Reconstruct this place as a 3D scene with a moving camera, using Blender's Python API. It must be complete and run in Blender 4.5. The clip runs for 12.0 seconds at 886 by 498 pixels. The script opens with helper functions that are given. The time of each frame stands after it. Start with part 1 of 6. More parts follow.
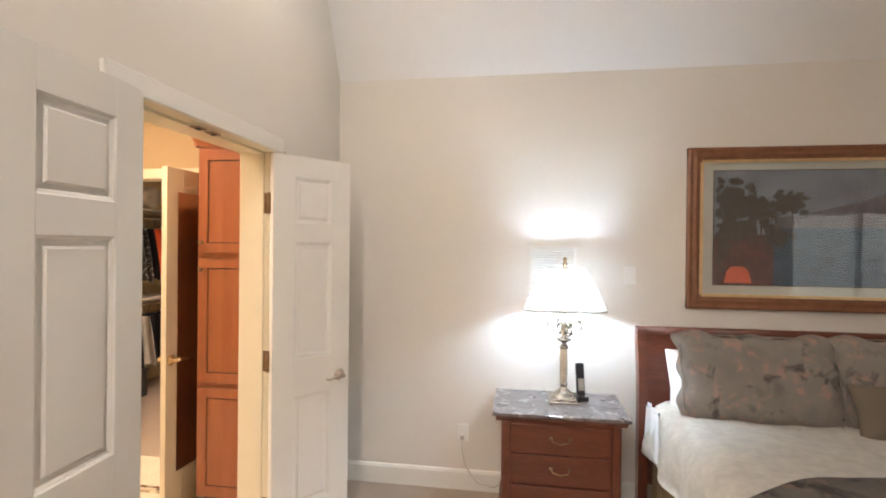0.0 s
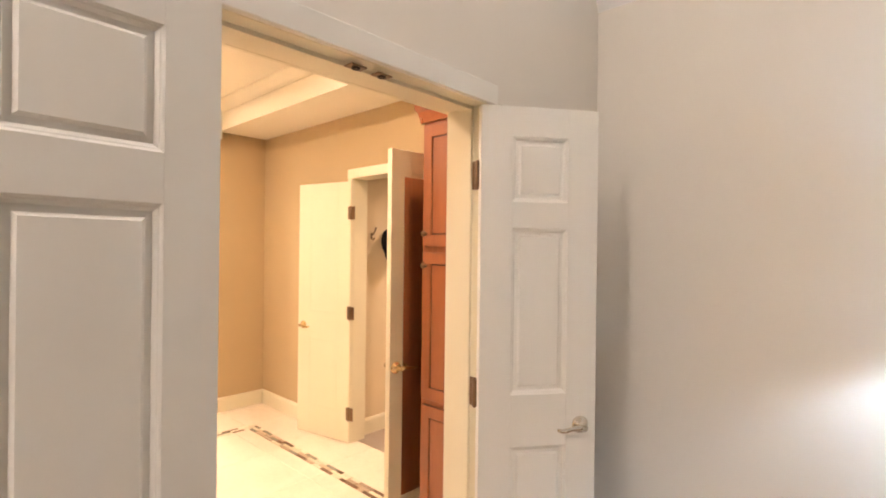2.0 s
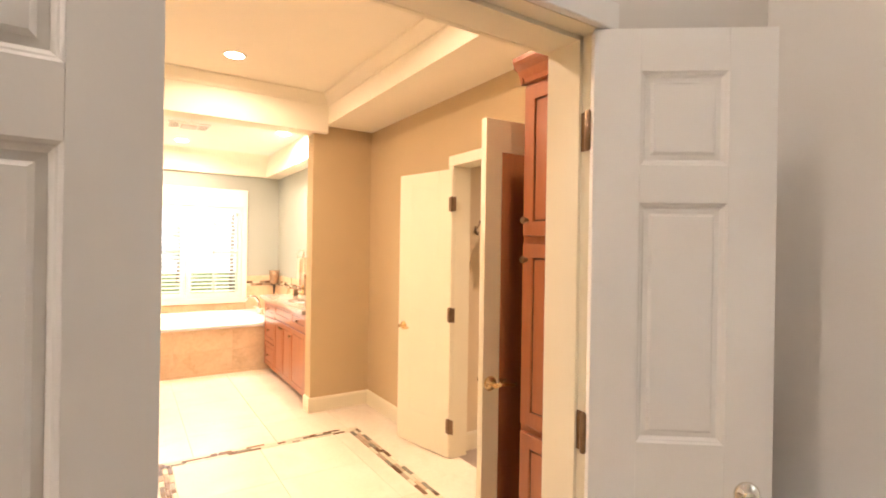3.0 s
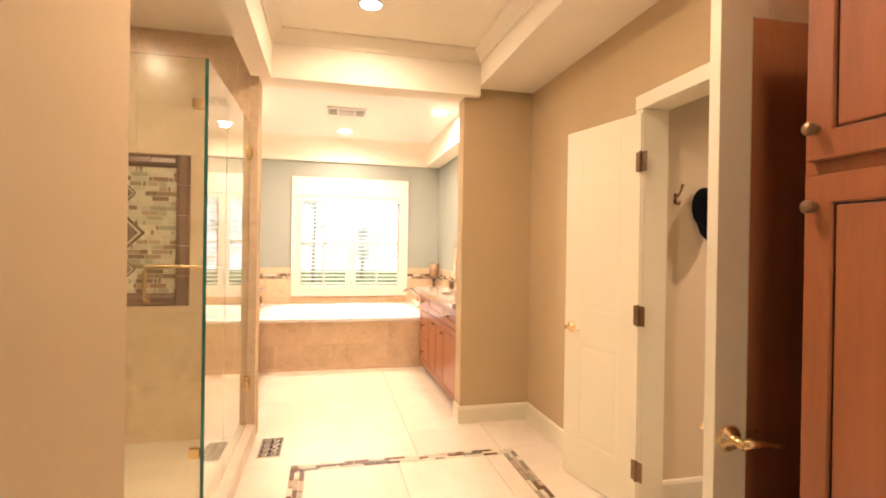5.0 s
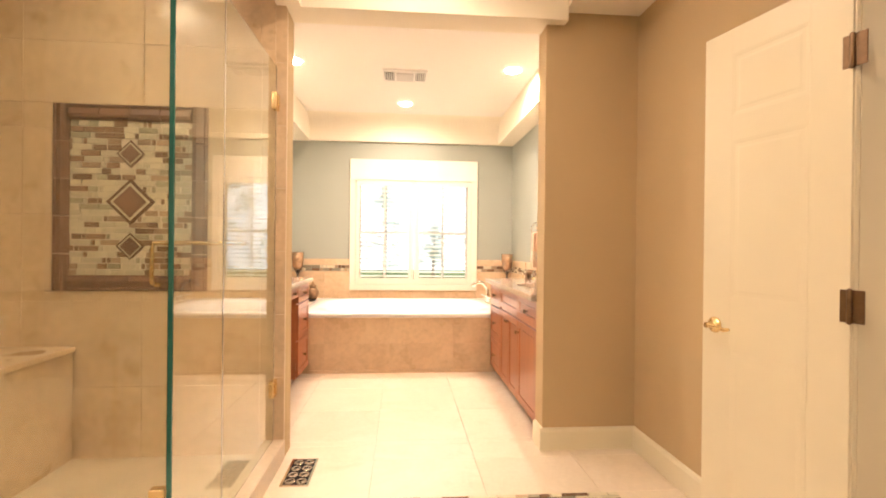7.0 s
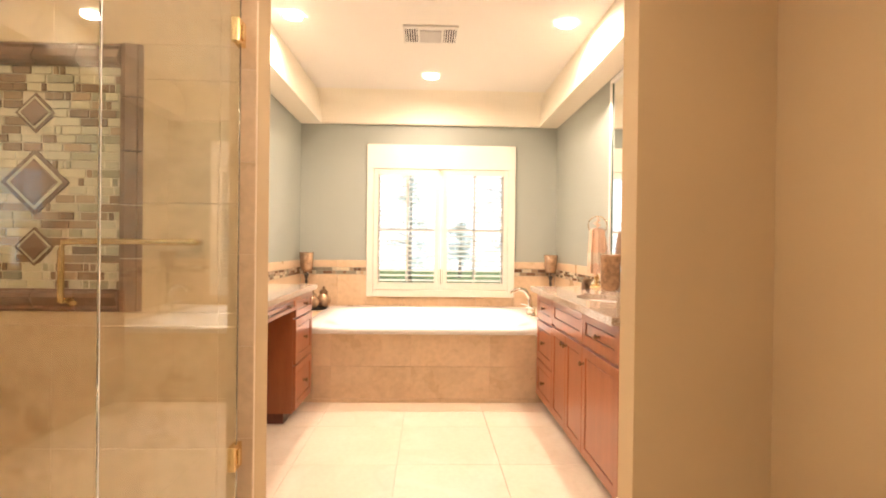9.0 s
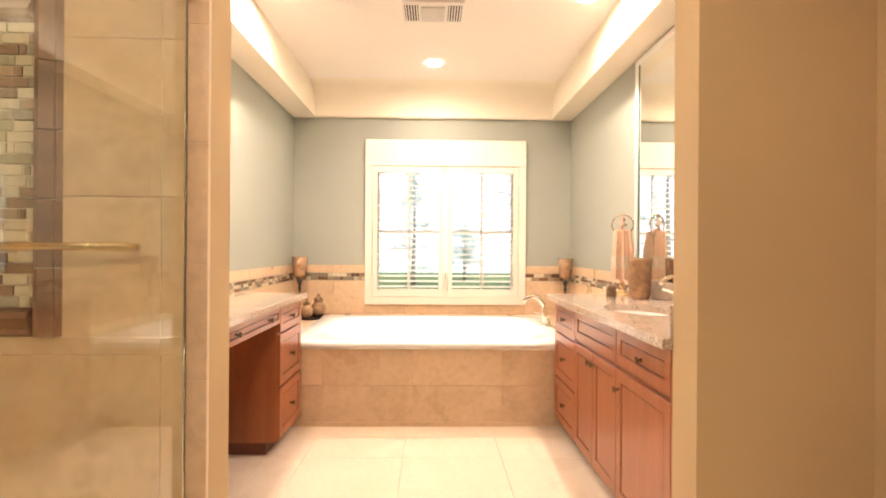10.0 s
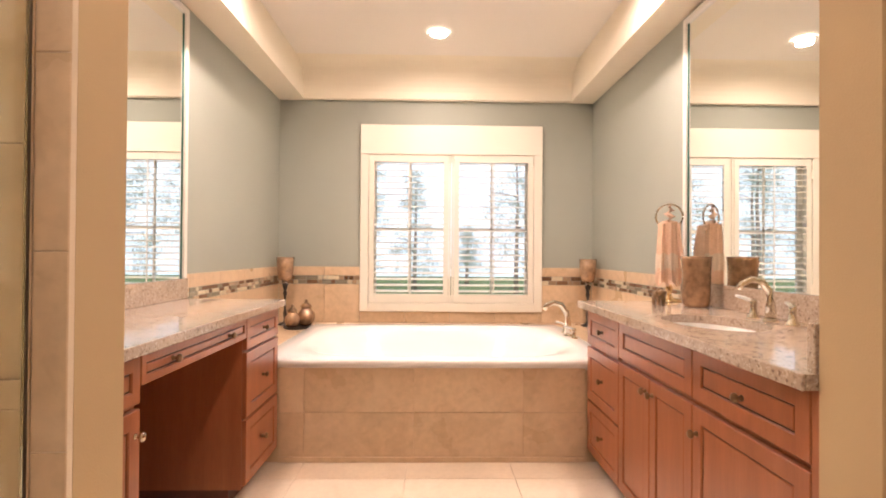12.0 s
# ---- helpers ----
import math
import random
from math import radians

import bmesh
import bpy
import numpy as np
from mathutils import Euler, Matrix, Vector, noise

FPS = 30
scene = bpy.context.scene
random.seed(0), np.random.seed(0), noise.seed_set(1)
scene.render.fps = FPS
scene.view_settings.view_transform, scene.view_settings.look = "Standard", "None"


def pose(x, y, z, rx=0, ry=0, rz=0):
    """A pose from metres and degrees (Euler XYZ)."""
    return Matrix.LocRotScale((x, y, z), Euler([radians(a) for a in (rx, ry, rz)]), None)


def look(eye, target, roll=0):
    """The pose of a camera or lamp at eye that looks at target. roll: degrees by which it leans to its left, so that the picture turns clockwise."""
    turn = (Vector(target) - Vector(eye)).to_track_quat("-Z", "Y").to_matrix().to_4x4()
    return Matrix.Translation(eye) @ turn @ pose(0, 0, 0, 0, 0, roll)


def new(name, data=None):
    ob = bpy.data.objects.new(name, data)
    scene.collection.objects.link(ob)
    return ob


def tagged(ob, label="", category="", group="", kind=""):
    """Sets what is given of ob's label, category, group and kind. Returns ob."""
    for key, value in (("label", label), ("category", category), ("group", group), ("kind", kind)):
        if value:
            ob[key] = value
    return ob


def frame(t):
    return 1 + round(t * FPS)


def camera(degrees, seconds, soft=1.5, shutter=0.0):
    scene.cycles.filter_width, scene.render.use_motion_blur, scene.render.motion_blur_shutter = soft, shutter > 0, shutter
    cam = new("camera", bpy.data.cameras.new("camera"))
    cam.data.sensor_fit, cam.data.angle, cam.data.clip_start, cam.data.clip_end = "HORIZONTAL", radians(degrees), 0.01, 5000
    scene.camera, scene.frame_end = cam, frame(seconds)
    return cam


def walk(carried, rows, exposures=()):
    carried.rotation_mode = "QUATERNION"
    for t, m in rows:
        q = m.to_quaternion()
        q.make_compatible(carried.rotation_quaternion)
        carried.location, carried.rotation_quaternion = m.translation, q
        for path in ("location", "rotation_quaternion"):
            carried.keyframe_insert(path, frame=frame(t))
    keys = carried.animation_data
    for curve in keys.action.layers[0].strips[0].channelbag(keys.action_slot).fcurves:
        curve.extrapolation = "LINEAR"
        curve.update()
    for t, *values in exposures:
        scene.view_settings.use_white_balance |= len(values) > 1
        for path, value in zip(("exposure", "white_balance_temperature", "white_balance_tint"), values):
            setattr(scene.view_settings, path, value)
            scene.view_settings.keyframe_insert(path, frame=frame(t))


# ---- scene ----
cam = camera(84.0, 12.0, soft=1.9)
PATH = [
    (0, (0.662, 0.254, 1.576), (0.356, 2.23, 1.569), 0.6),
    (0.5, (0.71, 0.458, 1.553), (0.107, 2.365, 1.557), 0.5),
    (1, (0.707, 0.693, 1.558), (-0.198, 2.476, 1.552), 0.6),
    (1.5, (0.655, 0.928, 1.549), (-0.507, 2.556, 1.537), 0.7),
    (2, (0.56, 1.156, 1.519), (-0.805, 2.618, 1.516), 0.7),
    (2.5, (0.445, 1.362, 1.509), (-1.097, 2.635, 1.503), 0.8),
    (3, (0.306, 1.538, 1.472), (-1.376, 2.619, 1.47), 0.9),
    (3.5, (0.148, 1.651, 1.447), (-1.632, 2.563, 1.449), 1.0),
    (3.7, (0.086, 1.686, 1.435), (-1.725, 2.535, 1.433), 1.0),
    (5.5, (-0.565, 1.983, 1.296), (-2.536, 2.326, 1.291), 0.8),
    (6, (-0.766, 2.017, 1.252), (-2.749, 2.283, 1.249), 0.7),
    (6.5, (-0.97, 2.062, 1.212), (-2.96, 2.267, 1.207), 0.6),
    (7, (-1.17, 2.091, 1.173), (-3.164, 2.256, 1.168), 0.6),
    (8.8, (-1.989, 2.123, 1.186), (-3.988, 2.181, 1.176), 0.4),
    (9, (-2.074, 2.101, 1.182), (-4.074, 2.161, 1.171), 0.7),
    (9.5, (-2.3, 2.087, 1.194), (-4.299, 2.138, 1.188), 0.5),
    (10, (-2.495, 2.104, 1.184), (-4.494, 2.148, 1.185), 0.4),
    (10.5, (-2.675, 2.095, 1.178), (-4.675, 2.136, 1.183), 0.4),
    (11, (-2.83, 2.095, 1.166), (-4.83, 2.136, 1.178), 0.5),
    (11.5, (-2.971, 2.087, 1.16), (-4.97, 2.129, 1.169), 0.5),
    (12, (-3.081, 2.08, 1.145), (-5.08, 2.119, 1.162), 0.4),
]
EXPOSURES = [(0, 1.74, 6500, 10), (0.5, 1.66, 6550, 11), (1.0, 1.58, 6650, 13), (1.5, 1.60, 6700, 14), (2.5, 1.83, 6750, 12), (3.5, 1.45, 6750, 16), (5.5, 1.29, 6600, 12), (7.0, 1.18, 6550, 11), (9.5, 1.03, 6450, 12), (10.5, 0.97, 6350, 12), (12.0, 0.58, 6150, 18)]
walk(cam, [(t, look(eye, target, roll)) for t, eye, target, roll in PATH], EXPOSURES)

# ---- world, sun, large lights ----
world = bpy.data.worlds.new("world")
scene.world = world
world.use_nodes = True
wn = world.node_tree.nodes
sky = wn.new("ShaderNodeTexSky")
sky.sky_type, sky.sun_disc = "NISHITA", False
sky.sun_elevation, sky.sun_rotation = radians(51), radians(90)
world.node_tree.links.new(sky.outputs[0], wn["Background"].inputs[0])
wn["Background"].inputs[1].default_value = 0.15


def sun_lamp():
    data = bpy.data.lights.new("sun", "SUN")
    data.energy, data.angle, data.color = 5.0, radians(0.6), (1, 0.95, 0.88)
    ob = new("sun", data)
    way = Vector((-0.62, 0.05, -0.78))
    ob.matrix_world = way.to_track_quat("-Z", "Y").to_matrix().to_4x4()


LAMPS = 0.5          # indoor lamps against the daylight


def area_lamp(name, place, target, w, h, watts, colour, disk=False, spread=180):
    data = bpy.data.lights.new(name, "AREA")
    data.shape = "DISK" if disk else "RECTANGLE"
    data.size = w
    if not disk:
        data.size_y = h
    data.energy, data.color, data.spread = watts * LAMPS, colour, radians(spread)
    ob = new(name, data)
    ob.matrix_world = look(place, target)
    return ob


WARM = (1.0, 0.742, 0.555)
BAY = (1.0, 0.768, 0.605)
sun_lamp()
# daylight through the bedroom window
area_lamp("bedroom_daylight", (6.9, -3.5, 1.7), (4.4, 2.0, 1.2), 3.4, 2.2, 20, (0.93, 0.97, 1.0))
BED_CANS = [(0.0, 2.1, 7), (0.3, -0.6, 30), (0.6, -1.9, 34)]
for bx, by, watts in BED_CANS:
    area_lamp("bedroom_can_lamp", (bx, by, 3.64), (bx, by, 0), 0.12, 0.12, watts, (1.0, 0.89, 0.81), disk=True, spread=170)
# the sixth can, over the shower, is unseen: added to brighten the tiles
CANS = [(-5.58, 1.13, 2.79), (-5.6, 3.08, 2.79), (-6.76, 2.11, 2.79), (-3.38, 2.155, 2.80), (-1.75, 2.155, 2.80), (-3.3, 0.62, 2.74), (-1.17, 0.25, 2.74)]
CAN_WATTS = [45, 45, 23, 11, 21, 5.6, 4]
for i, ((cx, cy, cz), watts) in enumerate(zip(CANS, CAN_WATTS)):
    area_lamp("can_lamp", (cx, cy, cz - 0.03), (cx, cy, 0), 0.11, 0.11, watts, BAY if i < 3 else WARM, disk=True, spread=175)


# ---- materials ----
def mat(name, colour, rough=0.5, metal=0.0, vary=0.06, scale=6.0, grain=0.0, grain_scale=180.0, bump=0.0, bump_scale=60.0, tint=None, spec=0.5, stretch=(1, 1, 1), random_piece=0.0, coat=0.0, rough_vary=0.0):
    """Base colour with a broad and a fine variation, and fine relief."""
    m = bpy.data.materials.new(name)
    m.use_nodes = True
    nt = m.node_tree
    n, k = nt.nodes, nt.links.new
    p = n["Principled BSDF"]
    p.inputs["Roughness"].default_value = rough
    p.inputs["Metallic"].default_value = metal
    p.inputs["Specular IOR Level"].default_value = spec
    p.inputs["Coat Weight"].default_value = coat
    p.inputs["Coat Roughness"].default_value = 0.12
    co = n.new("ShaderNodeTexCoord")
    mp = n.new("ShaderNodeMapping")
    mp.inputs["Scale"].default_value = stretch
    k(co.outputs["Object"], mp.inputs[0])
    if random_piece:
        own = n.new("ShaderNodeObjectInfo")
        far = n.new("ShaderNodeVectorMath")
        far.operation = "SCALE"
        far.inputs[0].default_value = (37.0, 53.0, 29.0)
        k(own.outputs["Random"], far.inputs["Scale"])
        k(far.outputs[0], mp.inputs["Location"])
    big = n.new("ShaderNodeTexNoise")
    big.inputs["Scale"].default_value, big.inputs["Detail"].default_value = scale, 4
    k(mp.outputs[0], big.inputs[0])
    c = Vector(colour)
    t = Vector(tint) if tint else c * (1 - 2.2 * vary)
    mix = n.new("ShaderNodeMix")
    mix.data_type = "RGBA"
    ramp = n.new("ShaderNodeValToRGB")
    ramp.color_ramp.elements[0].position, ramp.color_ramp.elements[1].position = 0.27, 0.73
    k(big.outputs[0], ramp.inputs[0])
    k(ramp.outputs[0], mix.inputs["Factor"])
    mix.inputs["A"].default_value = (*(t if tint else c * (1 - vary)), 1)
    mix.inputs["B"].default_value = (*(c if tint else c * (1 + vary)), 1)
    out = mix.outputs["Result"]
    if grain:
        fine = n.new("ShaderNodeTexNoise")
        fine.inputs["Scale"].default_value, fine.inputs["Detail"].default_value = grain_scale, 3
        k(mp.outputs[0], fine.inputs[0])
        hsv = n.new("ShaderNodeHueSaturation")
        rng = n.new("ShaderNodeMapRange")
        rng.inputs["From Min"].default_value, rng.inputs["From Max"].default_value = 0.3, 0.7
        rng.inputs["To Min"].default_value, rng.inputs["To Max"].default_value = 1 - grain, 1 + grain
        k(fine.outputs[0], rng.inputs[0])
        k(rng.outputs[0], hsv.inputs["Value"])
        k(out, hsv.inputs["Color"])
        out = hsv.outputs[0]
    if random_piece:
        info = n.new("ShaderNodeObjectInfo")
        hsv2 = n.new("ShaderNodeHueSaturation")
        rng2 = n.new("ShaderNodeMapRange")
        rng2.inputs["To Min"].default_value, rng2.inputs["To Max"].default_value = 1 - random_piece, 1 + random_piece
        k(info.outputs["Random"], rng2.inputs[0])
        k(rng2.outputs[0], hsv2.inputs["Value"])
        k(out, hsv2.inputs["Color"])
        out = hsv2.outputs[0]
    k(out, p.inputs["Base Color"])
    if rough_vary:
        rr = n.new("ShaderNodeMapRange")
        rr.inputs["To Min"].default_value, rr.inputs["To Max"].default_value = rough - rough_vary, rough + rough_vary
        k(big.outputs[0], rr.inputs[0])
        k(rr.outputs[0], p.inputs["Roughness"])
    if bump:
        bn = n.new("ShaderNodeTexNoise")
        bn.inputs["Scale"].default_value, bn.inputs["Detail"].default_value = bump_scale, 5
        k(mp.outputs[0], bn.inputs[0])
        b = n.new("ShaderNodeBump")
        b.inputs["Strength"].default_value, b.inputs["Distance"].default_value = bump, 0.004
        k(bn.outputs[0], b.inputs["Height"])
        k(b.outputs[0], p.inputs["Normal"])
    return m


def glow(name, colour, strength):
    m = bpy.data.materials.new(name)
    m.use_nodes = True
    p = m.node_tree.nodes["Principled BSDF"]
    p.inputs["Base Color"].default_value = (0.8, 0.8, 0.8, 1)
    p.inputs["Emission Color"].default_value = (*colour, 1)
    p.inputs["Emission Strength"].default_value = strength
    return m


def glass(name, colour, rough=0.0):
    m = bpy.data.materials.new(name)
    m.use_nodes = True
    p = m.node_tree.nodes["Principled BSDF"]
    p.inputs["Base Color"].default_value = (*colour, 1)
    p.inputs["Roughness"].default_value = rough
    p.inputs["Transmission Weight"].default_value = 1.0
    p.inputs["IOR"].default_value = 1.45
    return m


M = {
    "bed_wall": mat("bedroom_wall_paint", (0.735, 0.695, 0.635), 0.85, vary=0.025, scale=1.5, bump=0.12, bump_scale=220),
    "bed_ceil": mat("bedroom_ceiling_paint", (0.80, 0.79, 0.78), 0.9, vary=0.02, scale=1.2, bump=0.1, bump_scale=200),
    "trim": mat("white_trim_paint", (0.80, 0.78, 0.73), 0.38, vary=0.02, scale=3, bump=0.04, bump_scale=120),
    # the white trim again, the bathroom lamps' warm light put into its colour
    "trim_bath": mat("warm_lit_trim_paint", (0.78, 0.72, 0.55), 0.38, vary=0.02, scale=3, bump=0.04, bump_scale=120),
    "trim_window": mat("ivory_shutter_paint", (0.80, 0.765, 0.665), 0.38, vary=0.02, scale=3, bump=0.04, bump_scale=120),
    "ceil_white": mat("white_ceiling_paint", (0.86, 0.825, 0.765), 0.85, vary=0.015, scale=1.5, bump=0.08, bump_scale=200),
    "pan": mat("beige_shower_pan", (0.60, 0.49, 0.355), 0.35, vary=0.08, scale=5, grain=0.05, grain_scale=40),
    "tan": mat("tan_wall_paint", (0.525, 0.395, 0.226), 0.8, vary=0.03, scale=1.6, bump=0.14, bump_scale=220),
    "sage": mat("sage_wall_paint", (0.358, 0.382, 0.330), 0.75, vary=0.03, scale=1.6, bump=0.14, bump_scale=220),
    "cream": mat("cream_ceiling_paint", (0.86, 0.80, 0.665), 0.8, vary=0.02, scale=1.5, bump=0.08, bump_scale=200),
    "carpet": mat("beige_carpet", (0.42, 0.34, 0.27), 0.98, vary=0.08, scale=3, grain=0.25, grain_scale=420, bump=0.9, bump_scale=500, spec=0.1),
    "stone_grout": mat("sand_grout", (0.62, 0.47, 0.31), 0.9, vary=0.06, scale=8),
    "grout": mat("pale_grout", (0.75, 0.65, 0.51), 0.9, vary=0.06, scale=8, bump=0.3, bump_scale=200),
    "closet": mat("closet_wall_paint", (0.70, 0.575, 0.395), 0.85, vary=0.03, scale=2, bump=0.1, bump_scale=200),
    "tile": mat("cream_floor_tile", (0.81, 0.715, 0.58), 0.25, vary=0.05, scale=3.5, grain=0.03, grain_scale=40, tint=(0.785, 0.685, 0.545), random_piece=0.025, bump=0.03, bump_scale=12, rough_vary=0.02),
    "stone": mat("travertine_tile", (0.675, 0.51, 0.338), 0.30, vary=0.1, scale=3.2, grain=0.07, grain_scale=26, tint=(0.60, 0.445, 0.285), random_piece=0.03, bump=0.06, bump_scale=18, rough_vary=0.1),
    "strip": mat("sand_row_tile", (0.66, 0.55, 0.41), 0.28, vary=0.06, scale=4, grain=0.04, grain_scale=40, random_piece=0.03),
    "wood": mat("cherry_wood", (0.385, 0.134, 0.056), 0.32, vary=0.1, scale=2.5, grain=0.06, grain_scale=22, stretch=(6, 6, 0.55), tint=(0.30, 0.098, 0.04), coat=0.25, bump=0.04, bump_scale=40),
    # also stands for the shade on toe kicks and the knee-space back
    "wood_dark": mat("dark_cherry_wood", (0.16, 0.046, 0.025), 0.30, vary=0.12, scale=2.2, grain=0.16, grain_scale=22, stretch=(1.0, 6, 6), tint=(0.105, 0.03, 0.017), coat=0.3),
    "wood_groove": mat("dark_wood_glaze", (0.035, 0.014, 0.009), 0.5, vary=0.1),
    "porcelain": mat("white_porcelain", (0.90, 0.905, 0.90), 0.12, vary=0.01, scale=2),
    "bronze": mat("aged_bronze", (0.25, 0.165, 0.10), 0.36, metal=1.0, vary=0.15, scale=30),
    "brass": mat("polished_brass", (0.84, 0.64, 0.34), 0.24, metal=1.0, vary=0.06, scale=20),
    "nickel": mat("polished_nickel", (0.74, 0.68, 0.58), 0.09, metal=1.0, vary=0.06, scale=20),
    "mirror": mat("mirror_glass", (0.90, 0.92, 0.90), 0.0, metal=1.0, vary=0.0),
    "glass": glass("clear_glass", (0.97, 0.99, 0.97)),
    "shower_glass": glass("tempered_glass", (0.865, 0.905, 0.80)),
    "glass_edge": mat("green_glass_edge", (0.02, 0.13, 0.10), 0.1, vary=0.1, scale=6),
    "can_glow": glow("lamp_lens", (1.0, 0.86, 0.66), 34.0),
}


def speckled(name, base, dark, light, scale, rough):
    m = mat(name, base, rough, vary=0.12, scale=9)
    n, k = m.node_tree.nodes, m.node_tree.links.new
    p = n["Principled BSDF"]
    co = n.new("ShaderNodeTexCoord")
    src = p.inputs["Base Color"].links[0].from_socket
    for sc, col, lo, hi in ((scale, dark, 0.55, 0.68), (scale * 1.7, light, 0.56, 0.67), (scale * 0.35, dark, 0.60, 0.78)):
        tx = n.new("ShaderNodeTexNoise")
        tx.inputs["Scale"].default_value, tx.inputs["Detail"].default_value, tx.inputs["Distortion"].default_value = sc, 3, 0.6
        k(co.outputs["Object"], tx.inputs[0])
        r = n.new("ShaderNodeMapRange")
        r.inputs["From Min"].default_value, r.inputs["From Max"].default_value = lo, hi
        k(tx.outputs[0], r.inputs[0])
        mx = n.new("ShaderNodeMix")
        mx.data_type = "RGBA"
        k(r.outputs[0], mx.inputs["Factor"])
        k(src, mx.inputs["A"])
        mx.inputs["B"].default_value = (*col, 1)
        src = mx.outputs["Result"]
    k(src, p.inputs["Base Color"])
    return m


def translucent(name, colour, share=0.85):
    m = bpy.data.materials.new(name)
    m.use_nodes = True
    n, k = m.node_tree.nodes, m.node_tree.links.new
    t = n.new("ShaderNodeBsdfTranslucent")
    d = n.new("ShaderNodeBsdfDiffuse")
    weave = n.new("ShaderNodeTexNoise")
    weave.inputs["Scale"].default_value = 240
    mul = n.new("ShaderNodeMix")
    mul.data_type = "RGBA"
    mul.inputs["A"].default_value = (*(c * 0.92 for c in colour), 1)
    mul.inputs["B"].default_value = (*colour, 1)
    k(weave.outputs[0], mul.inputs["Factor"])
    k(mul.outputs["Result"], t.inputs[0])
    k(mul.outputs["Result"], d.inputs[0])
    mx = n.new("ShaderNodeMixShader")
    mx.inputs[0].default_value = share
    k(d.outputs[0], mx.inputs[1])
    k(t.outputs[0], mx.inputs[2])
    k(mx.outputs[0], n["Material Output"].inputs[0])
    return m


M["granite"] = speckled("beige_granite", (0.47, 0.375, 0.29), (0.22, 0.155, 0.12), (0.62, 0.54, 0.45), 85, 0.09)


def clouded(m, layers):
    """Soft veins and clouds over a stone's colour: (scale, colour, low, high, share)."""
    n, k = m.node_tree.nodes, m.node_tree.links.new
    p = n["Principled BSDF"]
    src = p.inputs["Base Color"].links[0].from_socket
    place = [q for q in n if q.bl_idname == "ShaderNodeMapping"][0]
    for sc, col, lo, hi, share in layers:
        tx = n.new("ShaderNodeTexNoise")
        tx.inputs["Scale"].default_value, tx.inputs["Detail"].default_value, tx.inputs["Distortion"].default_value = sc, 7, 1.3
        k(place.outputs[0], tx.inputs[0])
        rg = n.new("ShaderNodeMapRange")
        rg.inputs["From Min"].default_value, rg.inputs["From Max"].default_value, rg.inputs["To Max"].default_value = lo, hi, share
        k(tx.outputs[0], rg.inputs[0])
        mx = n.new("ShaderNodeMix")
        mx.data_type = "RGBA"
        k(rg.outputs[0], mx.inputs["Factor"])
        k(src, mx.inputs["A"])
        mx.inputs["B"].default_value = (*col, 1)
        src = mx.outputs["Result"]
    k(src, p.inputs["Base Color"])


clouded(M["stone"], ((2.6, (0.72, 0.57, 0.40), 0.50, 0.74, 0.6), (4.2, (0.45, 0.315, 0.185), 0.56, 0.76, 0.5), (11.0, (0.40, 0.27, 0.155), 0.60, 0.76, 0.3)))
clouded(M["tile"], ((2.2, (0.87, 0.80, 0.68), 0.5, 0.75, 0.6), (5.0, (0.70, 0.585, 0.44), 0.58, 0.78, 0.4)))
M["marble"] = speckled("grey_brown_marble", (0.15, 0.13, 0.125), (0.07, 0.055, 0.055), (0.27, 0.245, 0.235), 11, 0.10)
M["shade"] = translucent("white_lampshade_silk", (0.68, 0.69, 0.70), 0.7)
M["onyx"] = mat("cream_onyx", (0.66, 0.58, 0.45), 0.15, vary=0.14, scale=22, coat=0.3)
M["silver"] = mat("antique_silver", (0.60, 0.56, 0.50), 0.22, metal=1.0, vary=0.2, scale=40)
M["quilt"] = mat("ivory_matelasse", (0.80, 0.76, 0.69), 0.9, vary=0.08, scale=14, grain=0.05, grain_scale=30, bump=1.0, bump_scale=17, spec=0.15)
M["sheet"] = mat("white_cotton", (0.82, 0.82, 0.82), 0.9, vary=0.03, scale=8, bump=0.3, bump_scale=60, spec=0.15)
M["sham"] = speckled("grey_floral_cloth", (0.205, 0.182, 0.158), (0.08, 0.066, 0.06), (0.30, 0.205, 0.165), 9, 0.9)
M["taupe"] = mat("taupe_cotton", (0.15, 0.122, 0.092), 0.9, vary=0.06, scale=8, bump=0.4, bump_scale=300, spec=0.15)
M["bedskirt"] = mat("gold_bed_skirt", (0.56, 0.44, 0.27), 0.85, vary=0.1, scale=14, stretch=(8, 8, 0.4))
M["black"] = mat("black_plastic", (0.02, 0.02, 0.022), 0.35, vary=0.1)
M["plate"] = mat("white_plastic", (0.78, 0.76, 0.72), 0.35, vary=0.02)
M["cord"] = mat("cream_cord", (0.5, 0.45, 0.38), 0.5, vary=0.05)
M["print_sky"] = mat("print_pale_sky", (0.22, 0.24, 0.27), 0.6, vary=0.35, scale=7, tint=(0.13, 0.12, 0.15))
M["print_dark"] = mat("print_dark_trees", (0.095, 0.075, 0.06), 0.6, vary=0.5, scale=34, tint=(0.025, 0.018, 0.017))
M["print_hill"] = mat("print_mauve_hills", (0.125, 0.098, 0.11), 0.6, vary=0.4, scale=14)
M["print_water"] = mat("print_blue_water", (0.055, 0.08, 0.115), 0.6, vary=0.5, scale=12, stretch=(1, 1, 6))
M["print_orange"] = mat("print_orange", (0.52, 0.10, 0.05), 0.6, vary=0.15, scale=14)
M["print_brick"] = mat("print_rust", (0.15, 0.055, 0.045), 0.6, vary=0.6, scale=26, tint=(0.05, 0.03, 0.03))
M["mount"] = mat("ivory_mount_board", (0.44, 0.41, 0.36), 0.9, vary=0.03)
